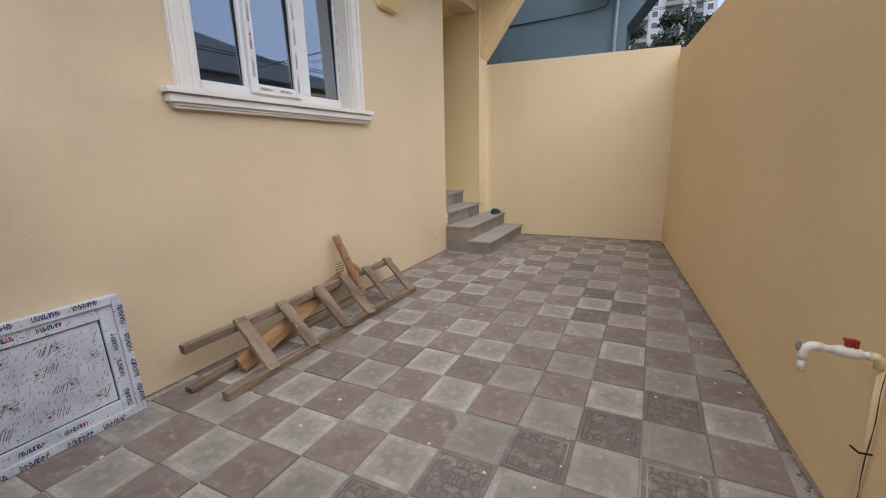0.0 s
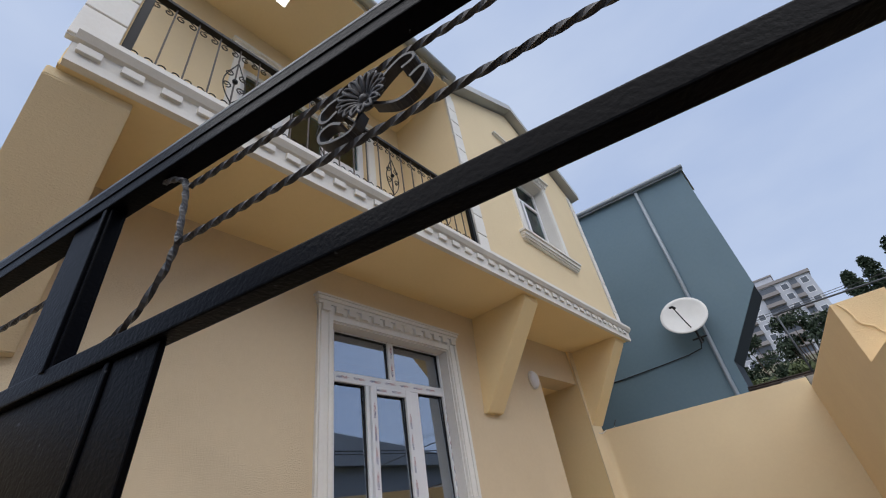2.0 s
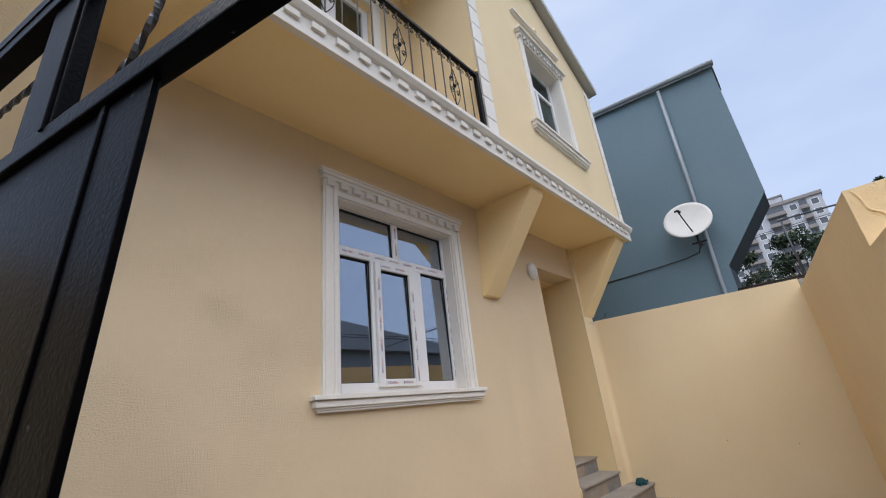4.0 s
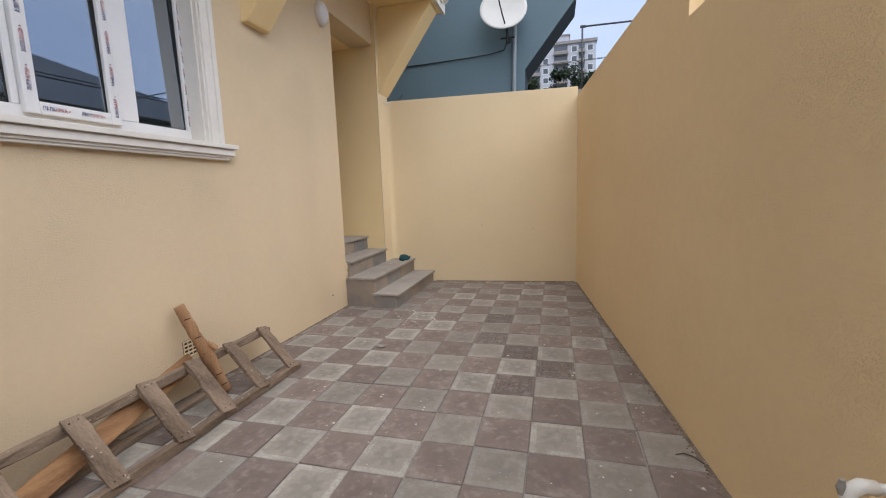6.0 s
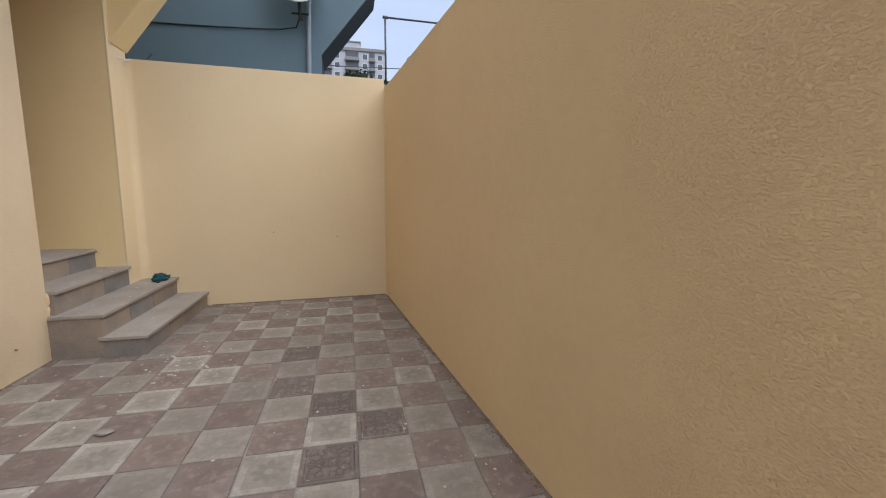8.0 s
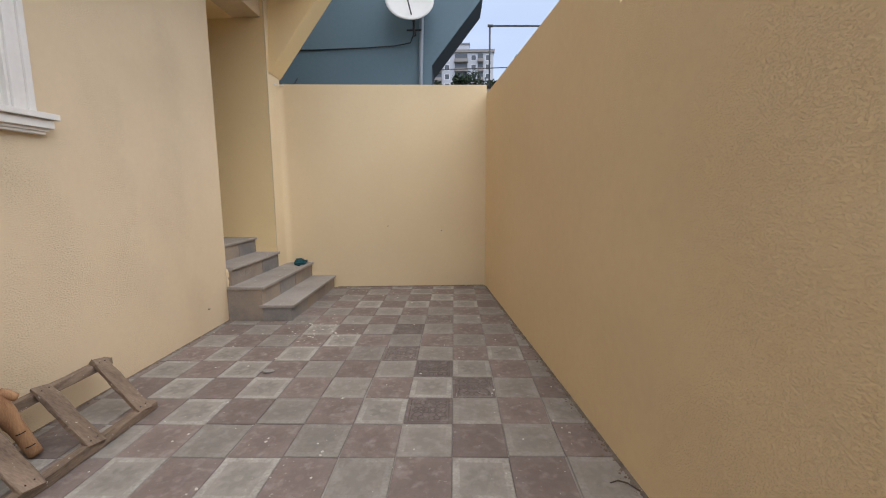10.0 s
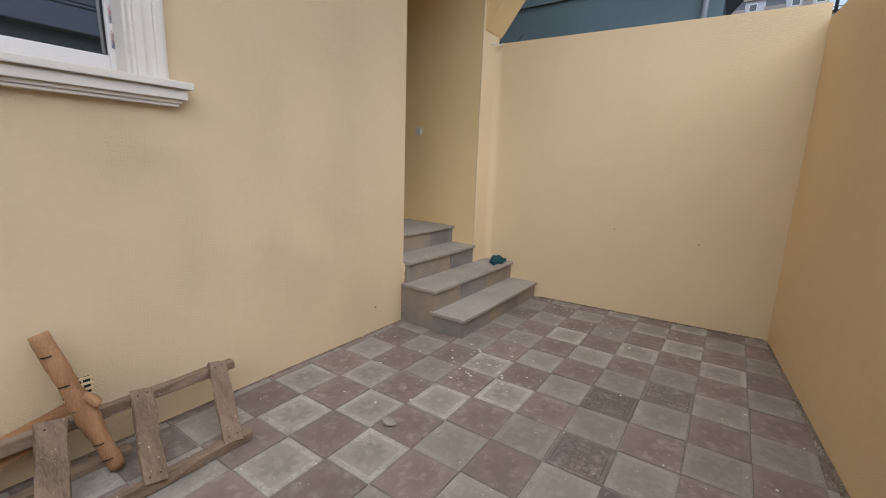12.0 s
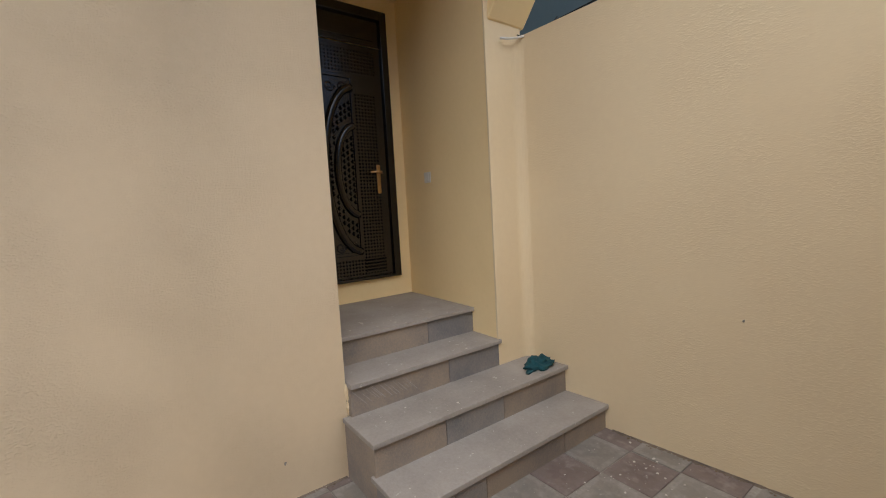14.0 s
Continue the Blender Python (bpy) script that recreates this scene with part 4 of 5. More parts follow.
    # unreadable words along the frame
    for side in range(4):
        for inset, size in ((0.012, 1.0), (0.064, 0.9)):
            x = 0.0106 if inset < 0.04 else 0.0008
            span = Hh if side < 2 else W

            def put(u, v, side=side, inset=inset, x=x):
                if side < 2:
                    return (x, (-1 if side == 0 else 1) * (W / 2 - inset - v), u)
                return (x, u - W / 2, (inset + v) if side == 2 else (Hh - inset - v))
            u = 0.03 + rnd.uniform(0, 0.03)
            while u < span - 0.14:
                if side < 2 or not (inset > 0.04 and (u < 0.08 or u > span - 0.17)):
                    for k in range(7):
                        glyph(dark if k < 3 else (red if k > 4 and rnd.random() < 0.35 else blue), rnd, put, u + k * 0.0135 * size, -0.011 * size, 0.0125 * size, 0.022 * size, 0.30)
                u += rnd.uniform(0.125, 0.155)
    for bm, mat in ((dark, ink_grey), (red, ink_red), (blue, ink_blue)):
        tagged(part("film_print", bm, mat, f), kind="stuff")


film_panel()


# ---- ladder and boards ----
def worn_beam(p, q, w, h, seed, n=9, up=(0, 0, 1), jitter=0.0025):
    """A sawn bar from p to q with uneven edges."""
    rnd = random.Random(seed)
    p, q = Vector(p), Vector(q)
    d = (q - p).normalized()
    s = d.cross(Vector(up)).normalized()
    u = s.cross(d).normalized()
    bm = bmesh.new()
    rings = []
    for i in range(n + 1):
        c = p + (q - p) * (i / n)
        rings.append([bm.verts.new(c + s * (a * w / 2 + rnd.gauss(0, jitter)) + u * (b * h / 2 + rnd.gauss(0, jitter))) for a, b in ((-1, -0.8), (-0.85, -1), (0.85, -1), (1, -0.8), (1, 0.8), (0.85, 1), (-0.85, 1), (-1, 0.8))])
    for a, b in zip(rings, rings[1:]):
        for k in range(8):
            bm.faces.new((a[k], a[(k + 1) % 8], b[(k + 1) % 8], b[k]))
    bm.faces.new(rings[0][::-1])
    bm.faces.new(rings[-1])
    return bm


lad = thing("ladder", "weathered home-made wooden ladder lying on its side against the wall", "ladder", (0, 0, 0))
LOW_X, UP_X, UP_Z = -1.735, -2.035, 0.235
part("rail", worn_beam((LOW_X, 2.07, 0.026), (LOW_X + 0.01, 3.95, 0.026), 0.045, 0.046, 1, 16), old_wood, lad)
part("rail", worn_beam((UP_X, 2.07, UP_Z - 0.012), (UP_X - 0.005, 4.06, UP_Z - 0.008), 0.045, 0.046, 2, 16), old_wood, lad)
nrm = Vector((0.62, 0, 0.78))
for i, (yl, yu) in enumerate(((2.36, 2.42), (2.68, 2.73), (3.0, 3.08), (3.28, 3.37), (3.57, 3.66), (3.87, 3.98))):
    a = Vector((LOW_X + 0.012, yl, 0.012)) + nrm * 0.030
    b = Vector((UP_X - 0.012, yu, UP_Z + 0.006)) + nrm * 0.030
    rung = part("rung", worn_beam(a, b, 0.078 if i not in (2, 3) else 0.09, 0.024, 10 + i, 6, up=nrm), rung_wood, lad)
    for c in (a.lerp(b, 0.07), a.lerp(b, 0.93)):
        for s in (-0.018, 0.018):
            part("nail_head", tubed([c + Vector((0, s, 0)) + nrm * 0.010, c + Vector((0, s, 0)) + nrm * 0.0145], 0.0035, 6), iron, rung)

pl1 = thing("leaning_plank", "fresh reddish timber plank leaning behind the ladder", "plank")
part("plank", worn_beam((-1.895, 2.29, 0.050), (-2.115, 3.46, 0.228), 0.022, 0.095, 31, 12, up=(-0.5, 0, 0.85), jitter=0.0015), fresh_wood, pl1)
pl2 = thing("floor_board", "grey weathered board lying along the wall", "plank")
part("board", worn_beam((-1.985, 2.04, 0.016), (-2.045, 3.60, 0.016), 0.055, 0.030, 32, 14), old_wood, pl2)
post = thing("wooden_post", "short peeled wooden post bound with wire rings", "post")
A, B = Vector((-2.085, 3.385, 0.590)), Vector((-1.945, 3.525, 0.022))


def peeled_log(p, q, radii, seed):
    """A round stick with flats and knots along it."""
    rnd = random.Random(seed)
    n = len(radii) * 4 - 4
    bm = bmesh.new()
    pts, rs = [], []
    for i in range(n + 1):
        k, f = min(i // 4, len(radii) - 2), i / 4 - min(i // 4, len(radii) - 2)
        pts.append(p.lerp(q, i / n) + Vector((rnd.gauss(0, 0.0012), rnd.gauss(0, 0.0012), 0)))
        rs.append(radii[k] + (radii[k + 1] - radii[k]) * f)
    tube(bm, pts, rs, 14)
    for v in bm.verts:
        c = p + (q - p) * max(0, min(1, (v.co - p).dot(q - p) / (q - p).length_squared))
        v.co = c + (v.co - c) * (1 + 0.10 * noise.noise(Vector((v.co.x * 60, v.co.y * 60, v.co.z * 5))))
    return bm


part("stake", peeled_log(A, B, [0.030, 0.032, 0.032, 0.031, 0.036, 0.040, 0.031, 0.029, 0.028], 33), peeled_wood, post, smooth=True)
K = A.lerp(B, 0.50)
part("knot", peeled_log(K + Vector((0.01, 0.015, 0.03)), K + Vector((0.045, 0.05, -0.01)), [0.018, 0.022, 0.016], 34), peeled_wood, post, smooth=True)
for f in (0.13, 0.34, 0.52, 0.78, 0.90):
    c = A.lerp(B, f)
    part("wire", tubed([c + Vector((0.035 * math.cos(a), 0.037 * math.sin(a), 0.006 * math.sin(a))) for a in (math.pi * (k / 48 - 0.30) for k in range(15))], 0.0026, 5), iron, post)

# ---- tap on the right wall ----
TY = 2.385
tap = thing("yard_tap", "white plastic yard tap with a red lever on a painted pipe", "tap", (right_x(TY), TY, 0.014))
part("riser_pipe", tubed([(-0.006, 0, -0.02), (-0.004, 0.004, 0.3), (-0.012, 0, 0.575)], 0.0115, 12), stucco_coarse, tap, "pipe painted wall yellow", True)
part("arm_pipe", tubed([(-0.020, 0, 0.57), (-0.022, 0.0, 0.592), (-0.04, 0.0, 0.60), (-0.165, 0.0, 0.607)], 0.010, 12), white_plastic, tap, smooth=True)
part("corner_elbow", tubed([(-0.020, 0, 0.565), (-0.021, 0, 0.588), (-0.03, 0, 0.598), (-0.05, 0, 0.600)], 0.0135, 12), stucco_smooth, tap, smooth=True)
bm = tubed([(-0.062, 0, 0.601), (-0.068, 0, 0.601), (-0.078, 0, 0.602), (-0.112, 0, 0.604), (-0.122, 0, 0.605), (-0.128, 0, 0.605)], [0.013, 0.0145, 0.017, 0.017, 0.0145, 0.013], 14)
part("valve_body", bm, white_plastic, tap, smooth=True)
part("elbow", tubed([(-0.152, 0, 0.606), (-0.176, 0, 0.607), (-0.190, 0, 0.596), (-0.193, 0, 0.576), (-0.193, 0, 0.560)], [0.0135, 0.0145, 0.0145, 0.0135, 0.0125], 12), white_plastic, tap, smooth=True)
part("spout", tubed([(-0.193, 0, 0.564), (-0.193, 0, 0.520)], 0.011, 12), white_plastic, tap, smooth=True)
bm = bmesh.new()
tube(bm, [(-0.095, 0, 0.621), (-0.095, 0, 0.634)], 0.010, 10)
box(bm, -0.108, -0.078, -0.009, 0.009, 0.634, 0.644, 0.003)
box(bm, -0.084, -0.073, -0.007, 0.007, 0.617, 0.642, 0.002)
part("lever", bm, red_plastic, tap, "red plastic lever")
part("clip_wire", tubed([(-0.04, 0.01, 0.30), (-0.03, -0.02, 0.30), (0.0, -0.02, 0.302)], 0.003, 6), iron, tap)

bm = bmesh.new()
rr_ = random.Random(6)
tube(bm, [(-0.008 - 0.002 * math.sin(k), -0.0105 + rr_.uniform(-0.001, 0.001), 0.57 - 0.04 * k) for k in range(14)], [0.0013 + rr_.uniform(-0.0005, 0.0008) for k in range(14)], 6)
part("rust_seam", bm, rust, tap, "brown rust line down the pipe")
tube_end = tubed([(-0.205, 0.0, 0.616), (-0.2065, 0.0, 0.60), (-0.2055, 0.0, 0.585)], [0.005, 0.008, 0.004], 7)
part("torn_edge", tube_end, concrete, tap, "grey torn joint on the elbow")

# cloth on the second step
bm = bmesh.new()
bmesh.ops.create_uvsphere(bm, u_segments=28, v_segments=16, radius=1.0)
for v in bm.verts:
    n = noise.fractal(v.co * 2.6, 0.8, 2.0, 5) * 0.50
    k = 1 + n
    v.co = Vector((v.co.x * 0.062 * k, v.co.y * 0.10 * k, max(0.0, (v.co.z + 0.25) * 0.045 * k)))
prism(bm, [(-0.01, -0.09), (0.03, -0.15), (0.05, -0.14), (0.03, -0.07)], 0.001, 0.012, "z")
cloth = part("cleaning_cloth", bm, teal_cloth, smooth=True)
cloth.location = (-1.915, 6.70, 0.320)
tagged(cloth, "crumpled teal cleaning cloth on a stone step", "cloth")

# ---- gate ----
def gate():
    g = thing("yard_gate", "black painted iron gate frame with solid sheet and twisted bars", "gate", (0, 0.92, 0))
    g.rotation_euler = (0, 0, math.atan(0.26))
    U0, U1, S, R = -2.16, 0.93, -0.231, 0.86
    ZL, ZU = 1.811, 2.168
    D = 0.022

    def gp(name, u0, u1, z0, z1, d=D, bevel=0.003, mat=black_metal):
        return part(name, boxed(u0, u1, -d, d, z0, z1, bevel), mat, g)

    lean = 0.092

    def leaning(name, a, b, z0, z1, d):
        # the leaf has sagged a little out of plumb
        bm = boxed(a, b, -d, d, z0, z1, 0.003)
        for v in bm.verts:
            v.co.x -= (ZL - v.co.z) * lean
        return part(name, bm, black_metal, g)

    leaning("stile", S - 0.10, S, 0.0, ZL, 0.005)
    gp("stile", R, U1, 0.0, ZL)
    gp("stile", U0, U0 + 0.06, 0.0, ZU)
    gp("lower_rail", U0, U1, ZL, ZL + 0.034, 0.015)
    gp("upper_rail", U0, U1, ZU, ZU + 0.068, 0.020)
    gp("edge_bead", U0, U1, ZU + 0.030, ZU + 0.036, 0.0225, 0.001)
    # thin strip carrying the painted sky glint and chips of the rail edge
    gp("worn_glint_edge", U0, U1, ZU + 0.060, ZU + 0.0695, 0.0208, 0.002, worn_glint_edge)
    gp("post", -0.62, -0.492, ZL + 0.028, ZU, 0.012)
    gp("edge_bead", -0.512, -0.500, ZL + 0.028, ZU, 0.018, 0.002)
    gp("post", R + 0.02, U1 - 0.005, ZL + 0.028, ZU)
    leaning("sheet", U0 + 0.19, S - 0.10, 0.05, ZL, 0.004)
    leaning("edge_bead", S - 0.114, S - 0.101, 0.05, ZL, 0.009)
    leaning("bottom_rail", U0 + 0.19, S - 0.10, 0.04, 0.08, D)

    def twisted(name, pts, r=0.0058):
        return part(name, tubed(pts, r, square=True, twist=0.42), forged_iron, g, "twisted iron bar")

    n = 140
    twisted("twisted_bar", [(-0.265 + (R + 0.265) * i / n, 0, 2.106) for i in range(n + 1)])
    twisted("twisted_bar", [(-0.262 + (R + 0.262) * i / n, 0, 1.981) for i in range(n + 1)])
    key = [(-0.402, ZL + 0.035), (-0.355, 1.858), (-0.312, 1.885), (-0.274, 1.938), (-0.260, 1.982), (-0.266, 2.03), (-0.272, 2.085), (-0.285, 2.13), (-0.32, 2.155), (-0.36, 2.168)]
    pts = []
    for a, b in zip(key, key[1:]):
        for i in range(6):
            pts.append((a[0] + (b[0] - a[0]) * i / 6, 0, a[1] + (b[1] - a[1]) * i / 6))
    twisted("twisted_bar", pts)
    twisted("twisted_bar", [(-2.05 + 1.42 * i / n, 0, 2.02) for i in range(n + 1)])
    # flower with curled leaves
    for cu in (0.110,):
        cz = 2.048
        fl = bmesh.new()
        for k in range(16):
            # each petal a hammered loop round a groove, tipped forward at its end
            a = 2 * math.pi * k / 16
            c, d = math.cos(a), math.sin(a)
            loop = []
            for m in range(11):
                b = 2 * math.pi * m / 11
                r, w = 0.0245 + 0.0145 * math.cos(b), 0.0052 * math.sin(b)
                loop.append((cu + c * r - d * w, -0.006 - 0.35 * r + 0.004 * math.cos(b) ** 2, cz + d * r + c * w))
            tube(fl, loop + loop[:1], 0.0026, 6, caps=False)
            q = [(0.010, -0.003), (0.036, -0.0045), (0.036, 0.0045), (0.010, 0.003)]
            fl.faces.new([fl.verts.new((cu + c * r - d * w, -0.004 - 0.35 * r, cz + d * r + c * w)) for r, w in q])
        bmesh.ops.create_uvsphere(fl, u_segments=10, v_segments=6, radius=0.008, matrix=Matrix.Translation((cu, -0.006, cz)))
        tube(fl, [(cu, 0.004, cz), (cu, -0.008, cz)], 0.013, 12)
        part("flower", fl, forged_iron, g, "forged iron flower", True)
        curls = (
            ((0.018, 0.012), (0.050, 0.036), (0.082, 0.052), (0.104, 0.046), (0.104, 0.030), (0.080, 0.022)),
            ((0.018, -0.026), (0.060, -0.052), (0.098, -0.046), (0.124, -0.020), (0.116, -0.002), (0.092, -0.012)),
            ((-0.018, 0.026), (-0.060, 0.044), (-0.094, 0.032), (-0.100, 0.010), (-0.084, -0.002), (-0.060, 0.010)),
            ((-0.008, -0.028), (-0.030, -0.060), (-0.068, -0.062), (-0.098, -0.048), (-0.098, -0.024), (-0.074, -0.016), (-0.052, -0.030)),
        )
        for curl in curls:
            pts = []
            ext = [curl[0], *curl, curl[-1]]
            for p0, p1, p2, p3 in zip(ext, ext[1:], ext[2:], ext[3:]):
                for m in range(5):
                    f = m / 5
                    pts.append(tuple(0.5 * (2 * p1[i] + (p2[i] - p0[i]) * f + (2 * p0[i] - 5 * p1[i] + 4 * p2[i] - p3[i]) * f * f + (3 * p1[i] - p0[i] - 3 * p2[i] + p3[i]) * f ** 3) for i in (0, 1)))
            pts = [(0.78 * a, 0.80 * b) for a, b in pts + [curl[-1]]]
            bm = bmesh.new()
            for p, q in zip(pts, pts[1:]):
                v = Vector((q[0] - p[0], q[1] - p[1]))
                nn = Vector((-v.y, v.x)).normalized() * 0.0024
                prism(bm, [(cu + p[0] + nn.x, cz + p[1] + nn.y), (cu + q[0] + nn.x, cz + q[1] + nn.y), (cu + q[0] - nn.x, cz + q[1] - nn.y), (cu + p[0] - nn.x, cz + p[1] - nn.y)], -0.008, 0.008)
            part("curled_leaf", bm, forged_iron, g)


gate()
structure("wall_side", boxed(WALL - 0.3, WALL, -2.4, 0.455, -0.05, 2.25), stucco, "yellow stucco wall beside the gate", "wall")
structure("wall_front", boxed(WALL - 0.3, 1.5, -2.7, -2.4, -0.05, 2.25), stucco, "yellow stucco wall behind the gate", "wall")

# ---- blue neighbour ----
BY = 8.7
nb = thing("blue_house", "tall blue-grey rendered neighbouring house with an overhang", "house", (0, BY, 0))
out = [(-9.0, -0.05), (-0.43, -0.05), (-0.43, 3.12), (0.37, 4.12), (0.37, 6.68), (-9.0, 7.55)]
part("wall", prismed(out, 0, 0.04), blue_paint, nb)
# body behind the face, its shade painted on with the darkened blue
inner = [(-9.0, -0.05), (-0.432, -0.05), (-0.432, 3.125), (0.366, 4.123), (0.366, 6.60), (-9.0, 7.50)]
part("overhang", prismed(inner, 0.041, 0.85), blue_shade, nb, "overhang and front with their shade painted dark")
part("roof_edge", prismed([(-9.0, 7.555), (0.40, 6.685), (0.40, 6.735), (-9.0, 7.63)], -0.05, 0.9), zinc, nb, "grey sheet roof edge")
part("drainpipe", tubed([(-0.52, -0.055, 6.70), (-0.55, -0.055, 4.8), (-0.60, -0.055, 2.9), (-0.62, -0.055, 0.2)], 0.032, 12), steel_grey, nb, "grey painted drainpipe", True)
bm = tubed([(-9.0, -0.085, 7.60), (0.43, -0.085, 6.715)], 0.05, 10)
tube(bm, [(-9.0, -0.075, 7.53), (0.42, -0.075, 6.65)], 0.014, 6)
part("gutter", bm, steel_grey, nb, "grey half-round gutter", True)
part("plinth", boxed(-0.75, -0.33, -0.25, 0.0, -0.05, 2.60, 0.01), blue_paint, nb)

dish = thing("satellite_dish", "round white satellite dish on the blue house wall", "satellite dish", (-0.73, BY - 0.32, 3.96))
bm = bmesh.new()
rings = []
for i in range(9):
    r = 0.362 * i / 8
    rings.append([bm.verts.new((r * math.cos(a), 0.05 * (1 - (r / 0.362) ** 2), r * 0.96 * math.sin(a))) for a in (2 * math.pi * k / 32 for k in range(32))] if i else [bm.verts.new((0, 0.05, 0))])
for k in range(32):
    bm.faces.new((rings[0][0], rings[1][k], rings[1][(k + 1) % 32]))
for a, b in zip(rings[1:], rings[2:]):
    for k in range(32):
        bm.faces.new((a[k], b[k], b[(k + 1) % 32], a[(k + 1) % 32]))
ob = part("reflector", bm, dish_white, dish, "", True)
ob.rotation_euler = (radians(-17), 0, radians(6))
sol = ob.modifiers.new("thickness", "SOLIDIFY")
sol.thickness = 0.006
part("arm", tubed([(0.05, 0.05, -0.33), (0.0, -0.16, -0.14), (-0.05, -0.32, 0.08)], 0.011, 8), black_cable, dish, "black feed arm")
part("feed_horn", tubed([(-0.09, -0.30, 0.095), (-0.05, -0.33, 0.085), (-0.02, -0.29, 0.06)], 0.02, 8), black_cable, dish)
bm = tubed([(0.05, 0.06, -0.18), (0.05, 0.06, -0.50)], 0.018, 8)
tube(bm, [(-0.06, 0.10, -0.40), (0.16, 0.10, -0.40)], 0.014, 8)
tube(bm, [(0.05, 0.04, -0.36), (0.05, 0.30, -0.40)], 0.016, 8)
part("bracket", bm, black_cable, dish, "black mounting bracket")
cab = [(0.04, 0.10, -0.46), (-0.02, 0.24, -0.53), (-0.25, 0.29, -0.555), (-0.7, 0.30, -0.575), (-1.4, 0.31, -0.59), (-2.6, 0.31, -0.60)]
part("cable", tubed(cab, 0.009, 6), black_cable, dish)

# parapet and pipes behind the far wall
parapet = bmesh.new()
prnd = random.Random(8)
x = -0.33
while x < 3.2:
    w = prnd.uniform(0.12, 0.26)
    box(parapet, x, x + w - 0.01, 7.55 + prnd.uniform(-0.02, 0.02), 7.85, -0.05, 2.49 + prnd.uniform(-0.03, 0.02), 0.012)
    x += w
structure("parapet", parapet, concrete, "rough stone parapet behind the yard", "wall")
pf = thing("pipe_frame", "galvanised pipe frame above the parapet", "pipe", (0.39, 7.7, 2.55))
part("upright", tubed([(0, 0, -0.05), (0, 0, 0.77)], 0.012, 10), frame_pipe, pf, smooth=True)
part("crossbar", tubed([(-0.01, 0, 0.765), (3.0, 0, 0.72)], 0.011, 10), frame_pipe, pf, smooth=True)
part("joint", tubed([(-0.03, 0, 0.767), (0.04, 0, 0.765)], 0.018, 10), frame_pipe, pf)
for k, (z, r) in enumerate(((2.512, 0.020), (2.552, 0.013))):
    o = part("rusty_pipe", tubed([(-0.34, 7.66 + 0.05 * k, z), (1.5, 7.68 + 0.05 * k, z - 0.02), (3.2, 7.66 + 0.05 * k, z - 0.01)], r, 10), rust, smooth=True)
    tagged(o, "rusty dark pipe resting on the stone parapet", "pipe", "pipes on the parapet")

# loose cable end on the porch pier
cb = part("loose_cable", tubed([(-2.09, 6.66, 2.36), (-2.06, 6.70, 2.352), (-2.065, 6.78, 2.375), (-2.05, 6.86, 2.40), (-2.02, 6.93, 2.385), (-1.98, 7.0, 2.44)], 0.007, 6), white_plastic)
tagged(cb, "loose white cable end sticking out of the pier", "cable")
cb2 = part("loose_cable", tubed([(-2.08, 6.80, 2.40), (-2.03, 6.88, 2.37), (-1.99, 6.94, 2.39), (-1.96, 7.05, 2.52)], 0.005, 6), black_cable)
tagged(cb2, "loose black cable looping over the wall top", "cable")

# overhead wires
for k, (za, zb, yy) in enumerate(((12.2, 13.6, 40), (10.4, 12.0, 34))):
    pts = [(-40 + 4 * i, yy, za + (zb - za) * i / 20 - 1.2 * math.sin(math.pi * i / 20)) for i in range(21)]
    w = part("power_line", tubed(pts, 0.02, 5), black_cable)
    tagged(w, "thin dark overhead power line", "wire", "overhead wires")
for k, (z, xx) in enumerate(((4.15, 4.0), (4.3, 4.3))):
    pts = [(xx, -25 + 2.5 * i, z - 0.5 * math.sin(math.pi * i / 20)) for i in range(21)]
    w = part("power_line", tubed(pts, 0.012, 5), black_cable)
    tagged(w, "thin dark overhead power line", "wire", "overhead wires")

# neighbour opposite, mirrored in the windows
op = thing("opposite_house", "grey house with a dark sheet roof across the lane", "house", (9, 0, 0))
part("wall", boxed(0, 6, -9, 22, -0.06, 4.5), roof_grey, op)
part("roof", prismed([(-9.4, 4.502), (22.4, 4.502), (22.4, 4.75), (15.5, 5.0), (9.5, 5.7), (-9.4, 5.4)], -0.4, 6.4, "x"), roof_grey, op)


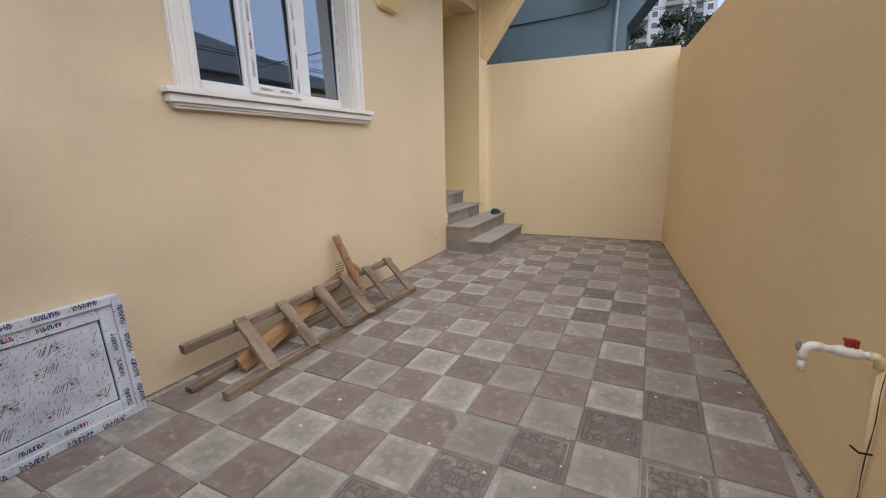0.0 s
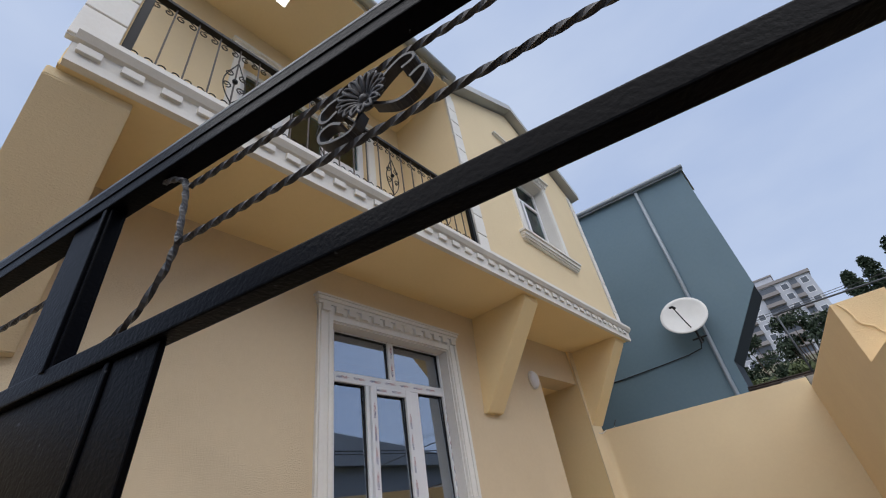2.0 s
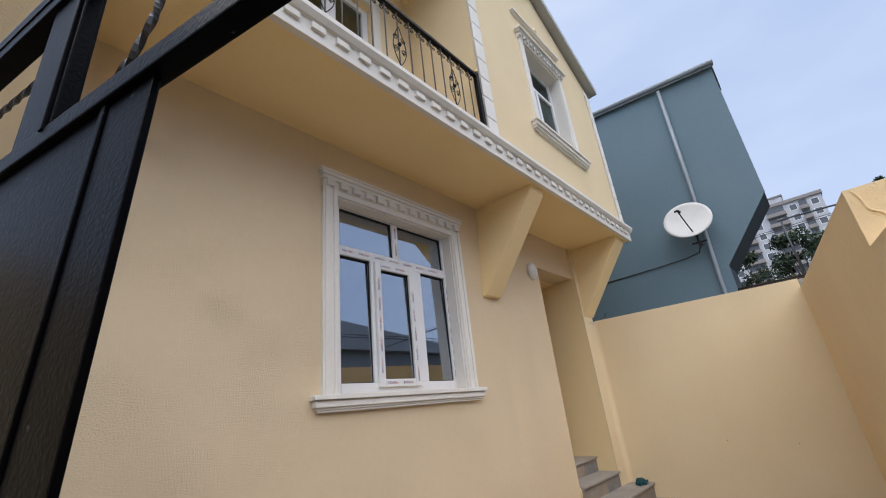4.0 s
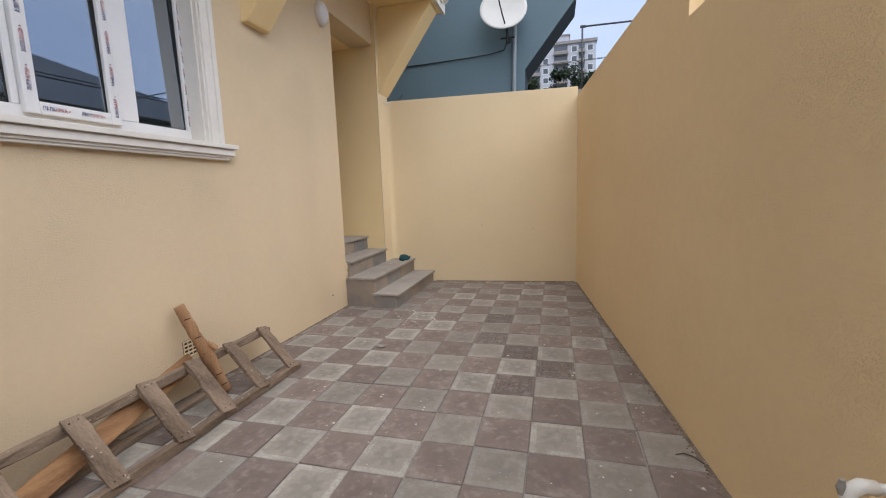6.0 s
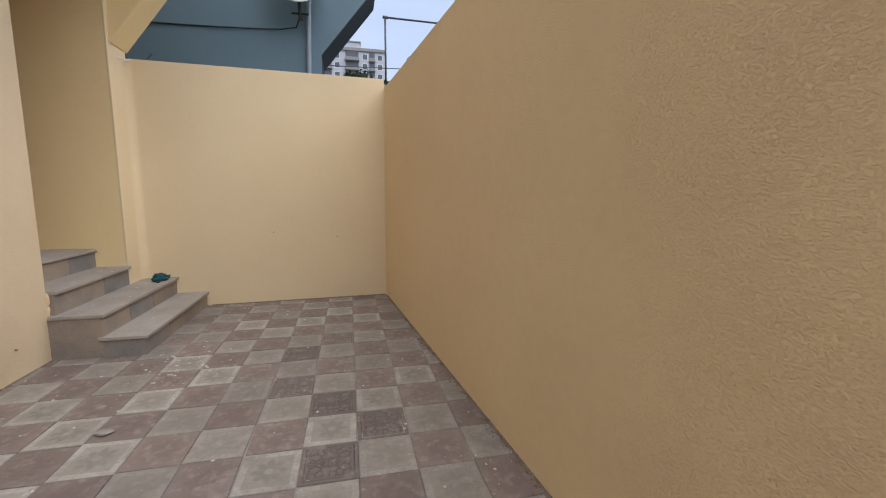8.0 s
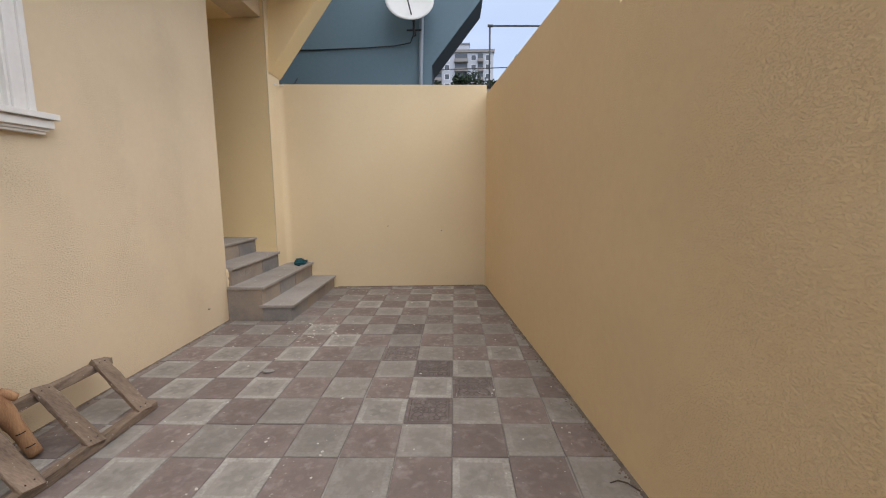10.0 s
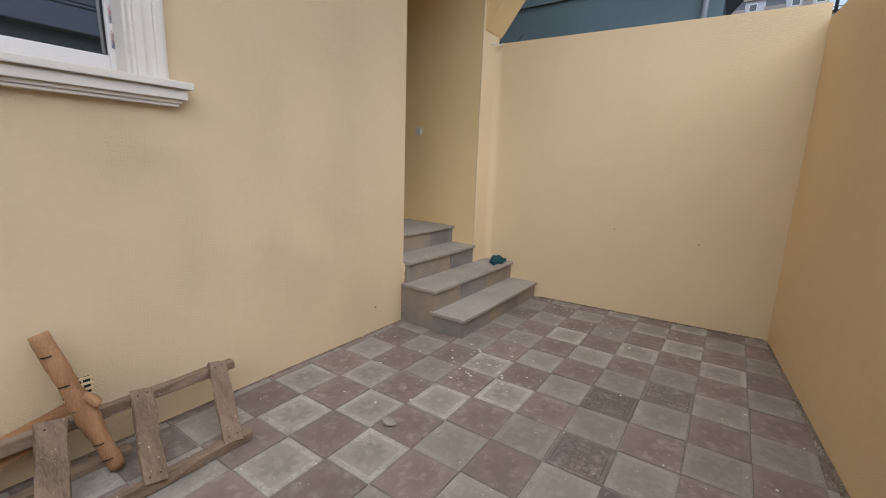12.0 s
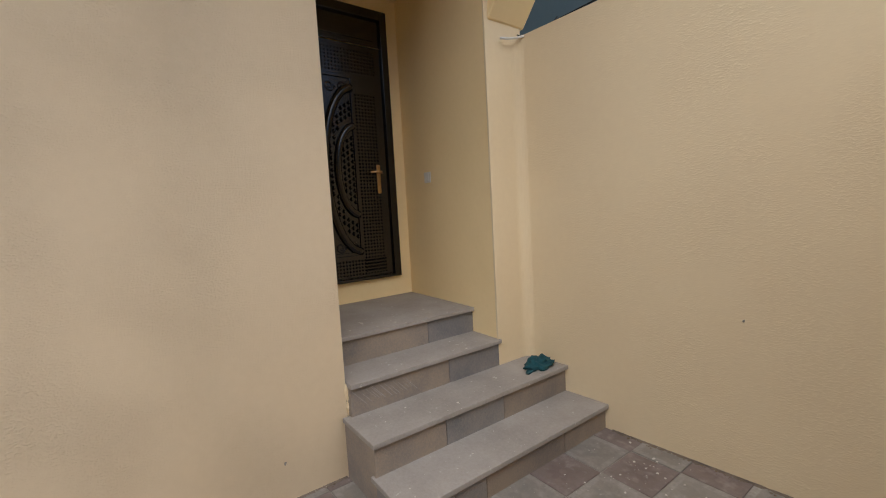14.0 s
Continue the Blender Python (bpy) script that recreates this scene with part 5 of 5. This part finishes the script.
# ---- apartment block on the hill ----
def apartment():
    x0, x1, y0, z0, z1 = -26.0, 13.0, 150.0, 20.0, 47.3
    a = thing("apartment_building", "pale concrete apartment block with stacked balconies", "building", ((x0 + x1) / 2, y0, 27))
    at = ((x0 + x1) / 2, y0, 27)
    part("wall", shifted(boxed(x0, x1, y0, y0 + 14, z0, z1), at), facade_white, a)
    part("roof", shifted(boxed(x0 - 0.4, x1 + 0.4, y0 - 0.5, y0 + 14.4, z1, z1 + 0.9), at), facade_brown, a)
    part("stair_head", shifted(boxed(-1.0, 4.9, y0 + 2, y0 + 8, z1 + 0.9, 50.6), at), facade_white, a)
    part("stair_head_roof", shifted(boxed(-1.3, 5.2, y0 + 1.7, y0 + 8.3, 50.6, 51.0), at), facade_brown, a)
    win = finish("window", boxed(-0.75, 0.75, -0.06, 0.1, -0.8, 0.8), facade_window)
    frm = finish("window_frame", boxed(-0.9, 0.9, -0.03, 0.1, -0.95, 0.95), pvc)
    slab = finish("balcony", boxed(-2.3, 2.3, -1.2, 0.0, -0.6, 0.45, 0.03), facade_brown)
    back = finish("balcony_recess", boxed(-2.1, 2.1, -0.05, 0.1, 0.45, 2.3), facade_window)
    rng = random.Random(4)
    for f in range(8):
        z = z1 - 1.7 - 3.0 * f
        for xc, kind in ((2.2, "b"), (6.4, "w"), (8.7, "s"), (11.3, "w"), (-2.6, "w"), (-6.5, "b"), (-11, "w"), (-15, "b"), (-20, "w")):
            if kind == "w":
                for nm, me in (("window_frame", frm), ("window", win)):
                    o = new(nm, me)
                    o.parent, o.location = a, (xc - at[0], 0, z - at[2])
            else:
                s = 1.0 if kind == "b" else 0.42
                for nm, me in (("balcony", slab), ("balcony_recess", back)):
                    o = new(nm, me)
                    o.parent, o.location, o.scale = a, (xc - at[0], 0, z - 0.9 - at[2]), (s, 1, 1)


apartment()


# ---- trees ----
def leaf_cloud(bm, centres, rng, per, spread, size):
    for c, r in centres:
        for i in range(per):
            d = Vector((rng.gauss(0, 1), rng.gauss(0, 1), rng.gauss(0, 0.8)))
            p = c + d.normalized() * r * spread * rng.random() ** 0.4
            s = size * rng.uniform(0.6, 1.4)
            a = Vector((rng.gauss(0, 1), rng.gauss(0, 1), rng.gauss(0, 1))).normalized()
            b = a.cross(Vector((rng.gauss(0, 1), rng.gauss(0, 1), rng.gauss(0, 1)))).normalized()
            bm.faces.new([bm.verts.new(p + a * s), bm.verts.new(p + b * s * 0.5), bm.verts.new(p - a * s), bm.verts.new(p - b * s * 0.5)])


def broad_tree(x, y, h, w, seed, leaf, label):
    rng = random.Random(seed)
    z0 = ground_z(x, y) - 0.1
    t = thing("tree", label, "tree", (x, y, z0), "trees on the hillside")
    bm = tubed([(0, 0, 0), (rng.uniform(-.2, .2), 0, h * 0.3), (rng.uniform(-.3, .3), rng.uniform(-.3, .3), h * 0.62)], [0.16 * h / 8, 0.12 * h / 8, 0.06], 8)
    cents = []
    for i in range(16):
        a, up = rng.uniform(0, 6.28), rng.uniform(0.38, 0.95)
        rr = w * (0.35 + 0.65 * math.sin(math.pi * min(0.98, (up - 0.28) / 0.72))) * rng.uniform(0.45, 1.0)
        tip = Vector((math.cos(a) * rr, math.sin(a) * rr, h * up))
        tube(bm, [(0, 0, h * rng.uniform(0.25, 0.5)), tip * 0.6 + Vector((0, 0, h * 0.15)), tip], [0.06, 0.035, 0.012], 5)
        cents.append((tip, w * rng.uniform(0.28, 0.5)))
    part("trunk", bm, bark, t)
    lf = bmesh.new()
    leaf_cloud(lf, cents, rng, 170, 1.0, 0.13)
    tagged(part("crown", lf, leaf, t), kind="stuff")


def conifer(x, y, h, w, seed):
    rng = random.Random(seed)
    z0 = ground_z(x, y) - 0.1
    t = thing("tree", "dark narrow conifer with ragged drooping branches", "tree", (x, y, z0), "trees on the hillside")
    bm = tubed([(0, 0, 0), (0, 0, h * 0.5), (0, 0, h)], [0.16, 0.1, 0.02], 8)
    cents = []
    for i in range(180):
        f = rng.uniform(0.15, 1.0)
        a = rng.uniform(0, 6.28)
        L = w * (1.02 - f) ** 0.75 * rng.uniform(0.6, 1.15)
        tip = Vector((math.cos(a) * L, math.sin(a) * L, h * f - L * 0.15))
        tube(bm, [(0, 0, h * f), tip], [0.03, 0.01], 4)
        for g in (0.45, 0.75, 1.0):
            cents.append((Vector((0, 0, h * f)).lerp(tip, g), 0.12 + 0.18 * (1 - f)))
    part("trunk", bm, bark, t)
    lf = bmesh.new()
    leaf_cloud(lf, cents, rng, 26, 2.1, 0.085)
    tagged(part("crown", lf, leaf_dark, t), kind="stuff")


broad_tree(-1.3, 35, 8.0, 1.5, 1, leaf_dark, "dark leafy tree on the slope")
broad_tree(1.0, 38, 9.0, 1.5, 2, leaf_dark, "dark leafy tree on the slope")
broad_tree(2.9, 36, 8.4, 1.4, 3, leaf_dark, "dark leafy tree on the slope")
broad_tree(-3.8, 37, 8.5, 1.6, 7, leaf_dark, "dark leafy tree on the slope")
broad_tree(0.2, 27, 5.3, 1.3, 4, leaf_light, "pale green shrubby tree lower on the slope")
broad_tree(-1.5, 26, 5.0, 1.2, 5, leaf_light, "pale green shrubby tree lower on the slope")
broad_tree(2.3, 27, 5.4, 1.3, 6, leaf_light, "pale green shrubby tree lower on the slope")
for i, (x, y, h, w) in enumerate(((4.9, 36, 9.6, 1.9), (7.6, 36, 10.6, 2.3), (10.8, 36, 10.4, 2.1), (6.2, 37, 10.2, 2.1))):
    conifer(x, y, h, w, 20 + i)


for x, seed in ((9.1, 42),):
    broad_tree(x, 35, 10.2, 1.7, seed, leaf_dark, "dark leafy tree on the slope")


# ---- tiles of the yard ----
def tile_material(name, field, edge, motif, lace):
    """Cement tile: a paler rim, a worn flower or a fine symmetric relief, dirt and wear."""
    m = bpy.data.materials.new(name)
    m.use_nodes = True
    n, l = m.node_tree.nodes, m.node_tree.links
    b = n["Principled BSDF"]
    b.inputs["Specular IOR Level"].default_value = 0.25

    def math_node(op, a, c=None):
        q = n.new("ShaderNodeMath")
        q.operation = op
        for i, v in enumerate((a, c)):
            if v is None:
                continue
            if isinstance(v, (int, float)):
                q.inputs[i].default_value = v
            else:
                l.new(v, q.inputs[i])
        return q.outputs[0]

    def mix(f, a, c):
        q = n.new("ShaderNodeMix")
        q.data_type = "RGBA"
        l.new(f, q.inputs[0])
        for i, v in ((6, a), (7, c)):
            if isinstance(v, tuple):
                q.inputs[i].default_value = (*v, 1)
            else:
                l.new(v, q.inputs[i])
        return q.outputs[2]

    def ramp(v, lo, hi):
        q = n.new("ShaderNodeMapRange")
        l.new(v, q.inputs["Value"])
        q.inputs["From Min"].default_value, q.inputs["From Max"].default_value = lo, hi
        return q.outputs["Result"]

    tc = n.new("ShaderNodeTexCoord")
    oi = n.new("ShaderNodeObjectInfo")
    sep = n.new("ShaderNodeSeparateXYZ")
    l.new(tc.outputs["Object"], sep.inputs[0])
    ax = math_node("DIVIDE", math_node("ABSOLUTE", sep.outputs[0]), 0.1245)
    ay = math_node("DIVIDE", math_node("ABSOLUTE", sep.outputs[1]), 0.1325)
    edge_d = math_node("MAXIMUM", ax, ay)
    rad = math_node("SQRT", math_node("ADD", math_node("MULTIPLY", ax, ax), math_node("MULTIPLY", ay, ay)))
    ang = math_node("ARCTAN2", ay, ax)
    pet = math_node("ADD", math_node("MULTIPLY", math_node("COSINE", math_node("MULTIPLY", ang, 8.0)), 0.10), 0.52)
    flower = ramp(math_node("SUBTRACT", pet, rad), -0.08, 0.10)
    hole = ramp(math_node("SUBTRACT", rad, 0.16), -0.05, 0.03)
    flower = math_node("MULTIPLY", flower, hole)
    # own wear for each tile
    shift = n.new("ShaderNodeVectorMath")
    shift.operation = "MULTIPLY_ADD"
    comb = n.new("ShaderNodeCombineXYZ")
    for i in range(3):
        l.new(oi.outputs["Random"], comb.inputs[i])
    l.new(comb.outputs[0], shift.inputs[0])
    shift.inputs[1].default_value = (37.0, 53.0, 71.0)
    l.new(tc.outputs["Object"], shift.inputs[2])

    def noise_at(s, detail=5.0):
        q = n.new("ShaderNodeTexNoise")
        q.inputs["Scale"].default_value, q.inputs["Detail"].default_value = s, detail
        l.new(shift.outputs[0], q.inputs["Vector"])
        return q.outputs["Fac"]

    stain, grain, fine = noise_at(9.0, 7.0), noise_at(70.0), noise_at(320.0, 2.0)
    rim = math_node("MULTIPLY", ramp(edge_d, 0.72, 0.77), ramp(stain, 0.30, 0.44))
    keep = ramp(math_node("ADD", stain, math_node("MULTIPLY", oi.outputs["Random"], 0.30)), 0.36, 0.56)
    if lace:
        sym = n.new("ShaderNodeCombineXYZ")
        l.new(ax, sym.inputs[0])
        l.new(ay, sym.inputs[1])
        vor = n.new("ShaderNodeTexVoronoi")
        vor.feature = "DISTANCE_TO_EDGE"
        vor.inputs["Scale"].default_value = 3.6
        l.new(sym.outputs[0], vor.inputs["Vector"])
        line = math_node("SUBTRACT", 1.0, ramp(vor.outputs["Distance"], 0.05, 0.19))
        ring = math_node("LESS_THAN", math_node("ABSOLUTE", math_node("SUBTRACT", edge_d, 0.84)), 0.025)
        pattern = math_node("MAXIMUM", math_node("MULTIPLY", line, math_node("LESS_THAN", edge_d, 0.76)), ring)
    else:
        pattern = flower
    col = mix(rim, field, edge)
    col = mix(math_node("MULTIPLY", pattern, math_node("MULTIPLY", keep, 0.85)), col, motif)
    dirt = ramp(math_node("ADD", math_node("MULTIPLY", grain, 0.6), math_node("MULTIPLY", stain, 0.6)), 0.40, 0.82)
    col = mix(dirt, tuple(c * 0.72 for c in field), col)
    worn = ramp(noise_at(5.5, 9.0), 0.40, 0.70)
    col = mix(math_node("MULTIPLY", worn, 0.42), col, tuple(c * 0.66 for c in field))
    scuff = ramp(noise_at(19.0, 12.0), 0.53, 0.74)
    col = mix(math_node("MULTIPLY", scuff, 0.5), col, (0.37, 0.335, 0.305))
    spots = ramp(noise_at(42.0, 4.0), 0.68, 0.73)
    col = mix(math_node("MULTIPLY", spots, 0.5), col, (0.42, 0.40, 0.37))
    brush = ramp(edge_d, 0.955, 1.0)
    col = mix(math_node("MULTIPLY", brush, 0.42), col, (0.12, 0.10, 0.09))
    hs = n.new("ShaderNodeHueSaturation")
    mr = n.new("ShaderNodeMapRange")
    mr.inputs["To Min"].default_value, mr.inputs["To Max"].default_value = 0.90, 1.12
    l.new(oi.outputs["Random"], mr.inputs["Value"])
    l.new(mr.outputs["Result"], hs.inputs["Value"])
    l.new(col, hs.inputs["Color"])
    l.new(hs.outputs["Color"], b.inputs["Base Color"])
    l.new(ramp(grain, -0.6, 1.1), b.inputs["Roughness"])
    bp = n.new("ShaderNodeBump")
    bp.inputs["Distance"].default_value = 0.0035 if lace else 0.002
    bp.inputs["Strength"].default_value = 1.0
    height = math_node("ADD", math_node("MULTIPLY", pattern, 0.8), math_node("ADD", math_node("MULTIPLY", grain, 0.7), math_node("MULTIPLY", fine, 0.35)))
    l.new(height, bp.inputs["Height"])
    l.new(bp.outputs["Normal"], b.inputs["Normal"])
    return m


GREY, PALE, MAUVE = (0.305, 0.278, 0.247), (0.35, 0.322, 0.286), (0.245, 0.194, 0.173)
tile_mats = [
    tile_material("tile_grey_flower", PALE, (0.50, 0.475, 0.435), (0.195, 0.195, 0.175), False),
    tile_material("tile_grey_plain", GREY, (0.37, 0.345, 0.312), (0.235, 0.22, 0.197), False),
    tile_material("tile_mauve", MAUVE, (0.262, 0.212, 0.197), (0.185, 0.142, 0.134), False),
    tile_material("tile_mauve_lace", (0.235, 0.195, 0.18), (0.215, 0.175, 0.162), (0.095, 0.072, 0.066), True),
]


def tile_mesh(lx, ly, mat, groove):
    bm = bmesh.new()
    e, t = 0.0022, 0.016
    rings = [(0.0, -t), (0.0, -0.003), (e, 0.0)]
    if groove:
        rings += [(0.017, 0.0), (0.019, -0.0022), (0.024, -0.0022), (0.026, 0.0)]
    loops = [[bm.verts.new((sx * (lx / 2 - o), sy * (ly / 2 - o), z)) for sx, sy in ((-1, -1), (1, -1), (1, 1), (-1, 1))] for o, z in rings]
    for a, b in zip(loops, loops[1:]):
        for k in range(4):
            bm.faces.new((a[k], a[(k + 1) % 4], b[(k + 1) % 4], b[k]))
    bm.faces.new(loops[-1])
    return finish("tile", bm, mat)


TX, TYP = 0.2512, 0.2677
tile_meshes = [tile_mesh(TX - 0.0022, TYP - 0.0022, m, i == 3) for i, m in enumerate(tile_mats)]
trnd = random.Random(11)
# the embossed tiles, by column and row
LACE = {(-2, -6), (-1, -5), (0, -4), (1, -3), (1, -5), (-3, -7), (-1, 3), (-1, 1), (-2, 4), (0, 2), (-2, 6), (-1, 7)}
for j in range(-10, 13):
    for i in range(-9, 4):
        xc, yc = -0.090 + TX * (i + 0.5), 3.568 + TYP * (j + 0.5) + 0.006 * i
        if i == 3 and j < -3:
            continue
        if xc - TX / 2 > right_x(yc) or xc + TX / 2 < WALL or yc - TYP / 2 > back_y(xc):
            continue
        darkish = (i + j) % 2 == 0
        r = trnd.random()
        if darkish:
            k = 3 if (i, j) in LACE else 2
        else:
            k = 0 if r < (0.9 if i < -2 and j < 0 else 0.35) else 1
        o = new("tile", tile_meshes[k])
        o.parent = floor
        o.matrix_basis = pose(xc + trnd.gauss(0, 0.0012), yc + trnd.gauss(0, 0.0012), trnd.gauss(0, 0.0011), trnd.gauss(0, 0.35), trnd.gauss(0, 0.35), trnd.choice((0, 180)) + trnd.gauss(0, 0.35))


# ---- chips, crumbs and a twig on the floor ----
def scatter(name, spots, mat, label, seed, lo, hi, flat=0.35):
    rng = random.Random(seed)
    bm = bmesh.new()
    for x, y, z in spots:
        s = lo * (hi / lo) ** (rng.random() ** 2.2)
        n = rng.randint(4, 6)
        a0 = rng.uniform(0, 6.28)
        rad = [s * rng.uniform(0.55, 1.2) for k in range(n)]
        base = [bm.verts.new((x + rad[k] * math.cos(a0 + 6.283 * k / n), y + rad[k] * math.sin(a0 + 6.283 * k / n), z)) for k in range(n)]
        top = [bm.verts.new((x + 0.75 * rad[k] * math.cos(a0 + 6.283 * k / n), y + 0.75 * rad[k] * math.sin(a0 + 6.283 * k / n), z + s * flat * rng.uniform(0.5, 1.0))) for k in range(n)]
        bm.faces.new(top)
        for k in range(n):
            bm.faces.new((base[k], base[(k + 1) % n], top[(k + 1) % n], top[k]))
    o = part(name, bm, mat)
    return tagged(o, label, "debris", kind="stuff")


crnd = random.Random(2)
spots = []
for k in range(520):
    y = crnd.uniform(1.2, 6.85)
    spots.append((crnd.uniform(WALL + 0.05, right_x(y) - 0.03), y, 0.0008))
for k in range(150):
    spots.append((crnd.gauss(-1.28, 0.16), min(6.8, crnd.gauss(5.25, 0.22)), 0.0008))
for k in range(70):
    st_i = crnd.randrange(4)
    spots.append((STEP[st_i][0] - crnd.uniform(0.01, 0.24), crnd.uniform(5.56, 6.50), STEP[st_i][1] + 0.0003))
for k in range(50):
    spots.append((crnd.gauss(-1.2, 0.15), min(6.82, crnd.gauss(6.62, 0.1)), 0.0008))
scatter("plaster_chips", spots, material("plaster_chip", (0.62, 0.58, 0.52), 0.95, scale=40), "small pale plaster chips scattered over the tiles", 6, 0.0016, 0.012)
spots = []
for k in range(1500):
    y = crnd.uniform(1.4, 6.9)
    spots.append((right_x(y) - abs(crnd.gauss(0, 0.020)), y, 0.0))
for k in range(450):
    x = crnd.uniform(-1.5, 0.3)
    spots.append((x, back_y(x) - abs(crnd.gauss(0, 0.014)), 0.0))
for k in range(500):
    y = crnd.uniform(1.4, 5.45)
    spots.append((WALL + abs(crnd.gauss(0, 0.010)), y, 0.0))
scatter("mortar_crumbs", spots, material("mortar_crumb", (0.27, 0.20, 0.13), 1.0, scale=30, dark=(0.09, 0.065, 0.045)), "brown mortar crumbs and dirt along the wall feet", 9, 0.002, 0.009, 0.6)

tw = part("twig", tubed([(0.545, 3.405, 0.006), (0.578, 3.412, 0.012), (0.612, 3.398, 0.011), (0.646, 3.362, 0.006)], [0.002, 0.003, 0.003, 0.002], 6), bark)
tagged(tw, "thin dry dark twig on the tiles", "twig")
for x, y, s in ((0.16, 6.80, 0.022), (-0.10, 6.42, 0.02), (0.2, 6.86, 0.014), (-1.30, 4.42, 0.03), (-0.68, 6.55, 0.014)):
    bm = bmesh.new()
    bmesh.ops.create_icosphere(bm, subdivisions=2, radius=1.0)
    for v in bm.verts:
        k = 1 + 0.35 * noise.noise(v.co * 1.7 + Vector((x * 9, y * 7, 0)))
        v.co = Vector((v.co.x * s * 1.3 * k, v.co.y * s * k, v.co.z * s * 0.35 * k))
    o = part("rubble_piece", bm, concrete)
    o.location = (x, y, s * 0.3)
    tagged(o, "broken piece of pale mortar on the tiles", "rubble", "rubble pieces")

# dirt gathered on the tiles along the wall feet
def dirt_strip(spine, side, lo, hi, seed):
    """Ragged film of dirt: spine(t) on the wall's foot, side the way into the yard."""
    rng = random.Random(seed)
    n = 220
    bm = bmesh.new()
    rows = []
    for k in range(n + 1):
        p = Vector(spine(k / n))
        w = lo + (hi - lo) * max(0.0, 0.5 + 0.9 * noise.noise((k * 0.23, seed, 0)) + 0.5 * noise.noise((k * 0.81, seed, 3))) + rng.uniform(0, 0.006)
        q = p + Vector((side[0], side[1], 0)) * w
        rows.append((bm.verts.new((p.x, p.y, 0.009)), bm.verts.new((p.x + side[0] * w * 0.4, p.y + side[1] * w * 0.4, 0.0065)), bm.verts.new((q.x, q.y, 0.0022))))
    for a, b in zip(rows, rows[1:]):
        for i in range(2):
            bm.faces.new((a[i], b[i], b[i + 1], a[i + 1]))
    o = part("dirt_strip", bm, dirt_mat)
    tagged(o, "ragged dark dirt gathered along the wall foot", "dirt", kind="stuff")


dirt_mat = material("gathered_dirt", (0.24, 0.19, 0.145), 1.0, scale=12.0, dark=(0.105, 0.085, 0.07), bump=0.004, bump_scale=150, fleck=((0.42, 0.38, 0.32), 90, 0.66), contrast=1.4)
dirt_strip(lambda t: (right_x(1.0 + 5.9 * t) + 0.003, 1.0 + 5.9 * t, 0), (-1, 0), 0.005, 0.026, 1)
dirt_strip(lambda t: (-1.52 + 1.8 * t, back_y(-1.52 + 1.8 * t) + 0.003, 0), (0, -1), 0.004, 0.024, 2)
dirt_strip(lambda t: (WALL - 0.003, 1.4 + 4.1 * t, 0), (1, 0), 0.003, 0.016, 3)

# nails and pock marks left in the walls
for x, y, z, ax in ((WALL, 5.21, 0.195, "x"), (-0.24, 0, 0.69, "y"), (-0.89, 0, 0.75, "y")):
    if ax == "y":
        y = back_y(x)
    o = part("wall_nail", tubed([(0, 0, 0), (0.012, -0.004, 0) if ax == "x" else (0.004, -0.012, 0.004), (0.018, -0.004, 0.006) if ax == "x" else (0.01, -0.02, 0.012)], [0.006, 0.004, 0.002], 6), concrete)
    o.location = (x, y, z)
    tagged(o, "small nail stub with torn plaster in the wall", "nail")
# torn plaster line running down the step of the yard wall
bm = bmesh.new()
xw = right_x(3.76)
pts = [(xw + 0.03 + 0.13 * k / 12 + 0.008 * math.sin(k * 1.3), 3.757, 2.262 - 0.30 * k / 12 - 0.03 * math.sin(k * 0.5)) for k in range(13)]
tube(bm, pts, [0.004 + crnd.uniform(0, 0.004) for k in range(13)], 6)
part("plaster_ridge", bm, stucco_coarse, wall_right)
# raised plaster edge where the house wall meets the steps
bm = bmesh.new()
pts = [(WALL - 0.002 + crnd.uniform(0, 0.004), PORCH0 + 0.004 + crnd.uniform(0, 0.012), 0.0 + 0.03 * k) for k in range(17)]
tube(bm, pts, [0.009 + crnd.uniform(-0.004, 0.009) for k in range(17)], 6)
hpart("plaster_edge", bm, stucco_smooth, "torn plaster edge beside the steps")
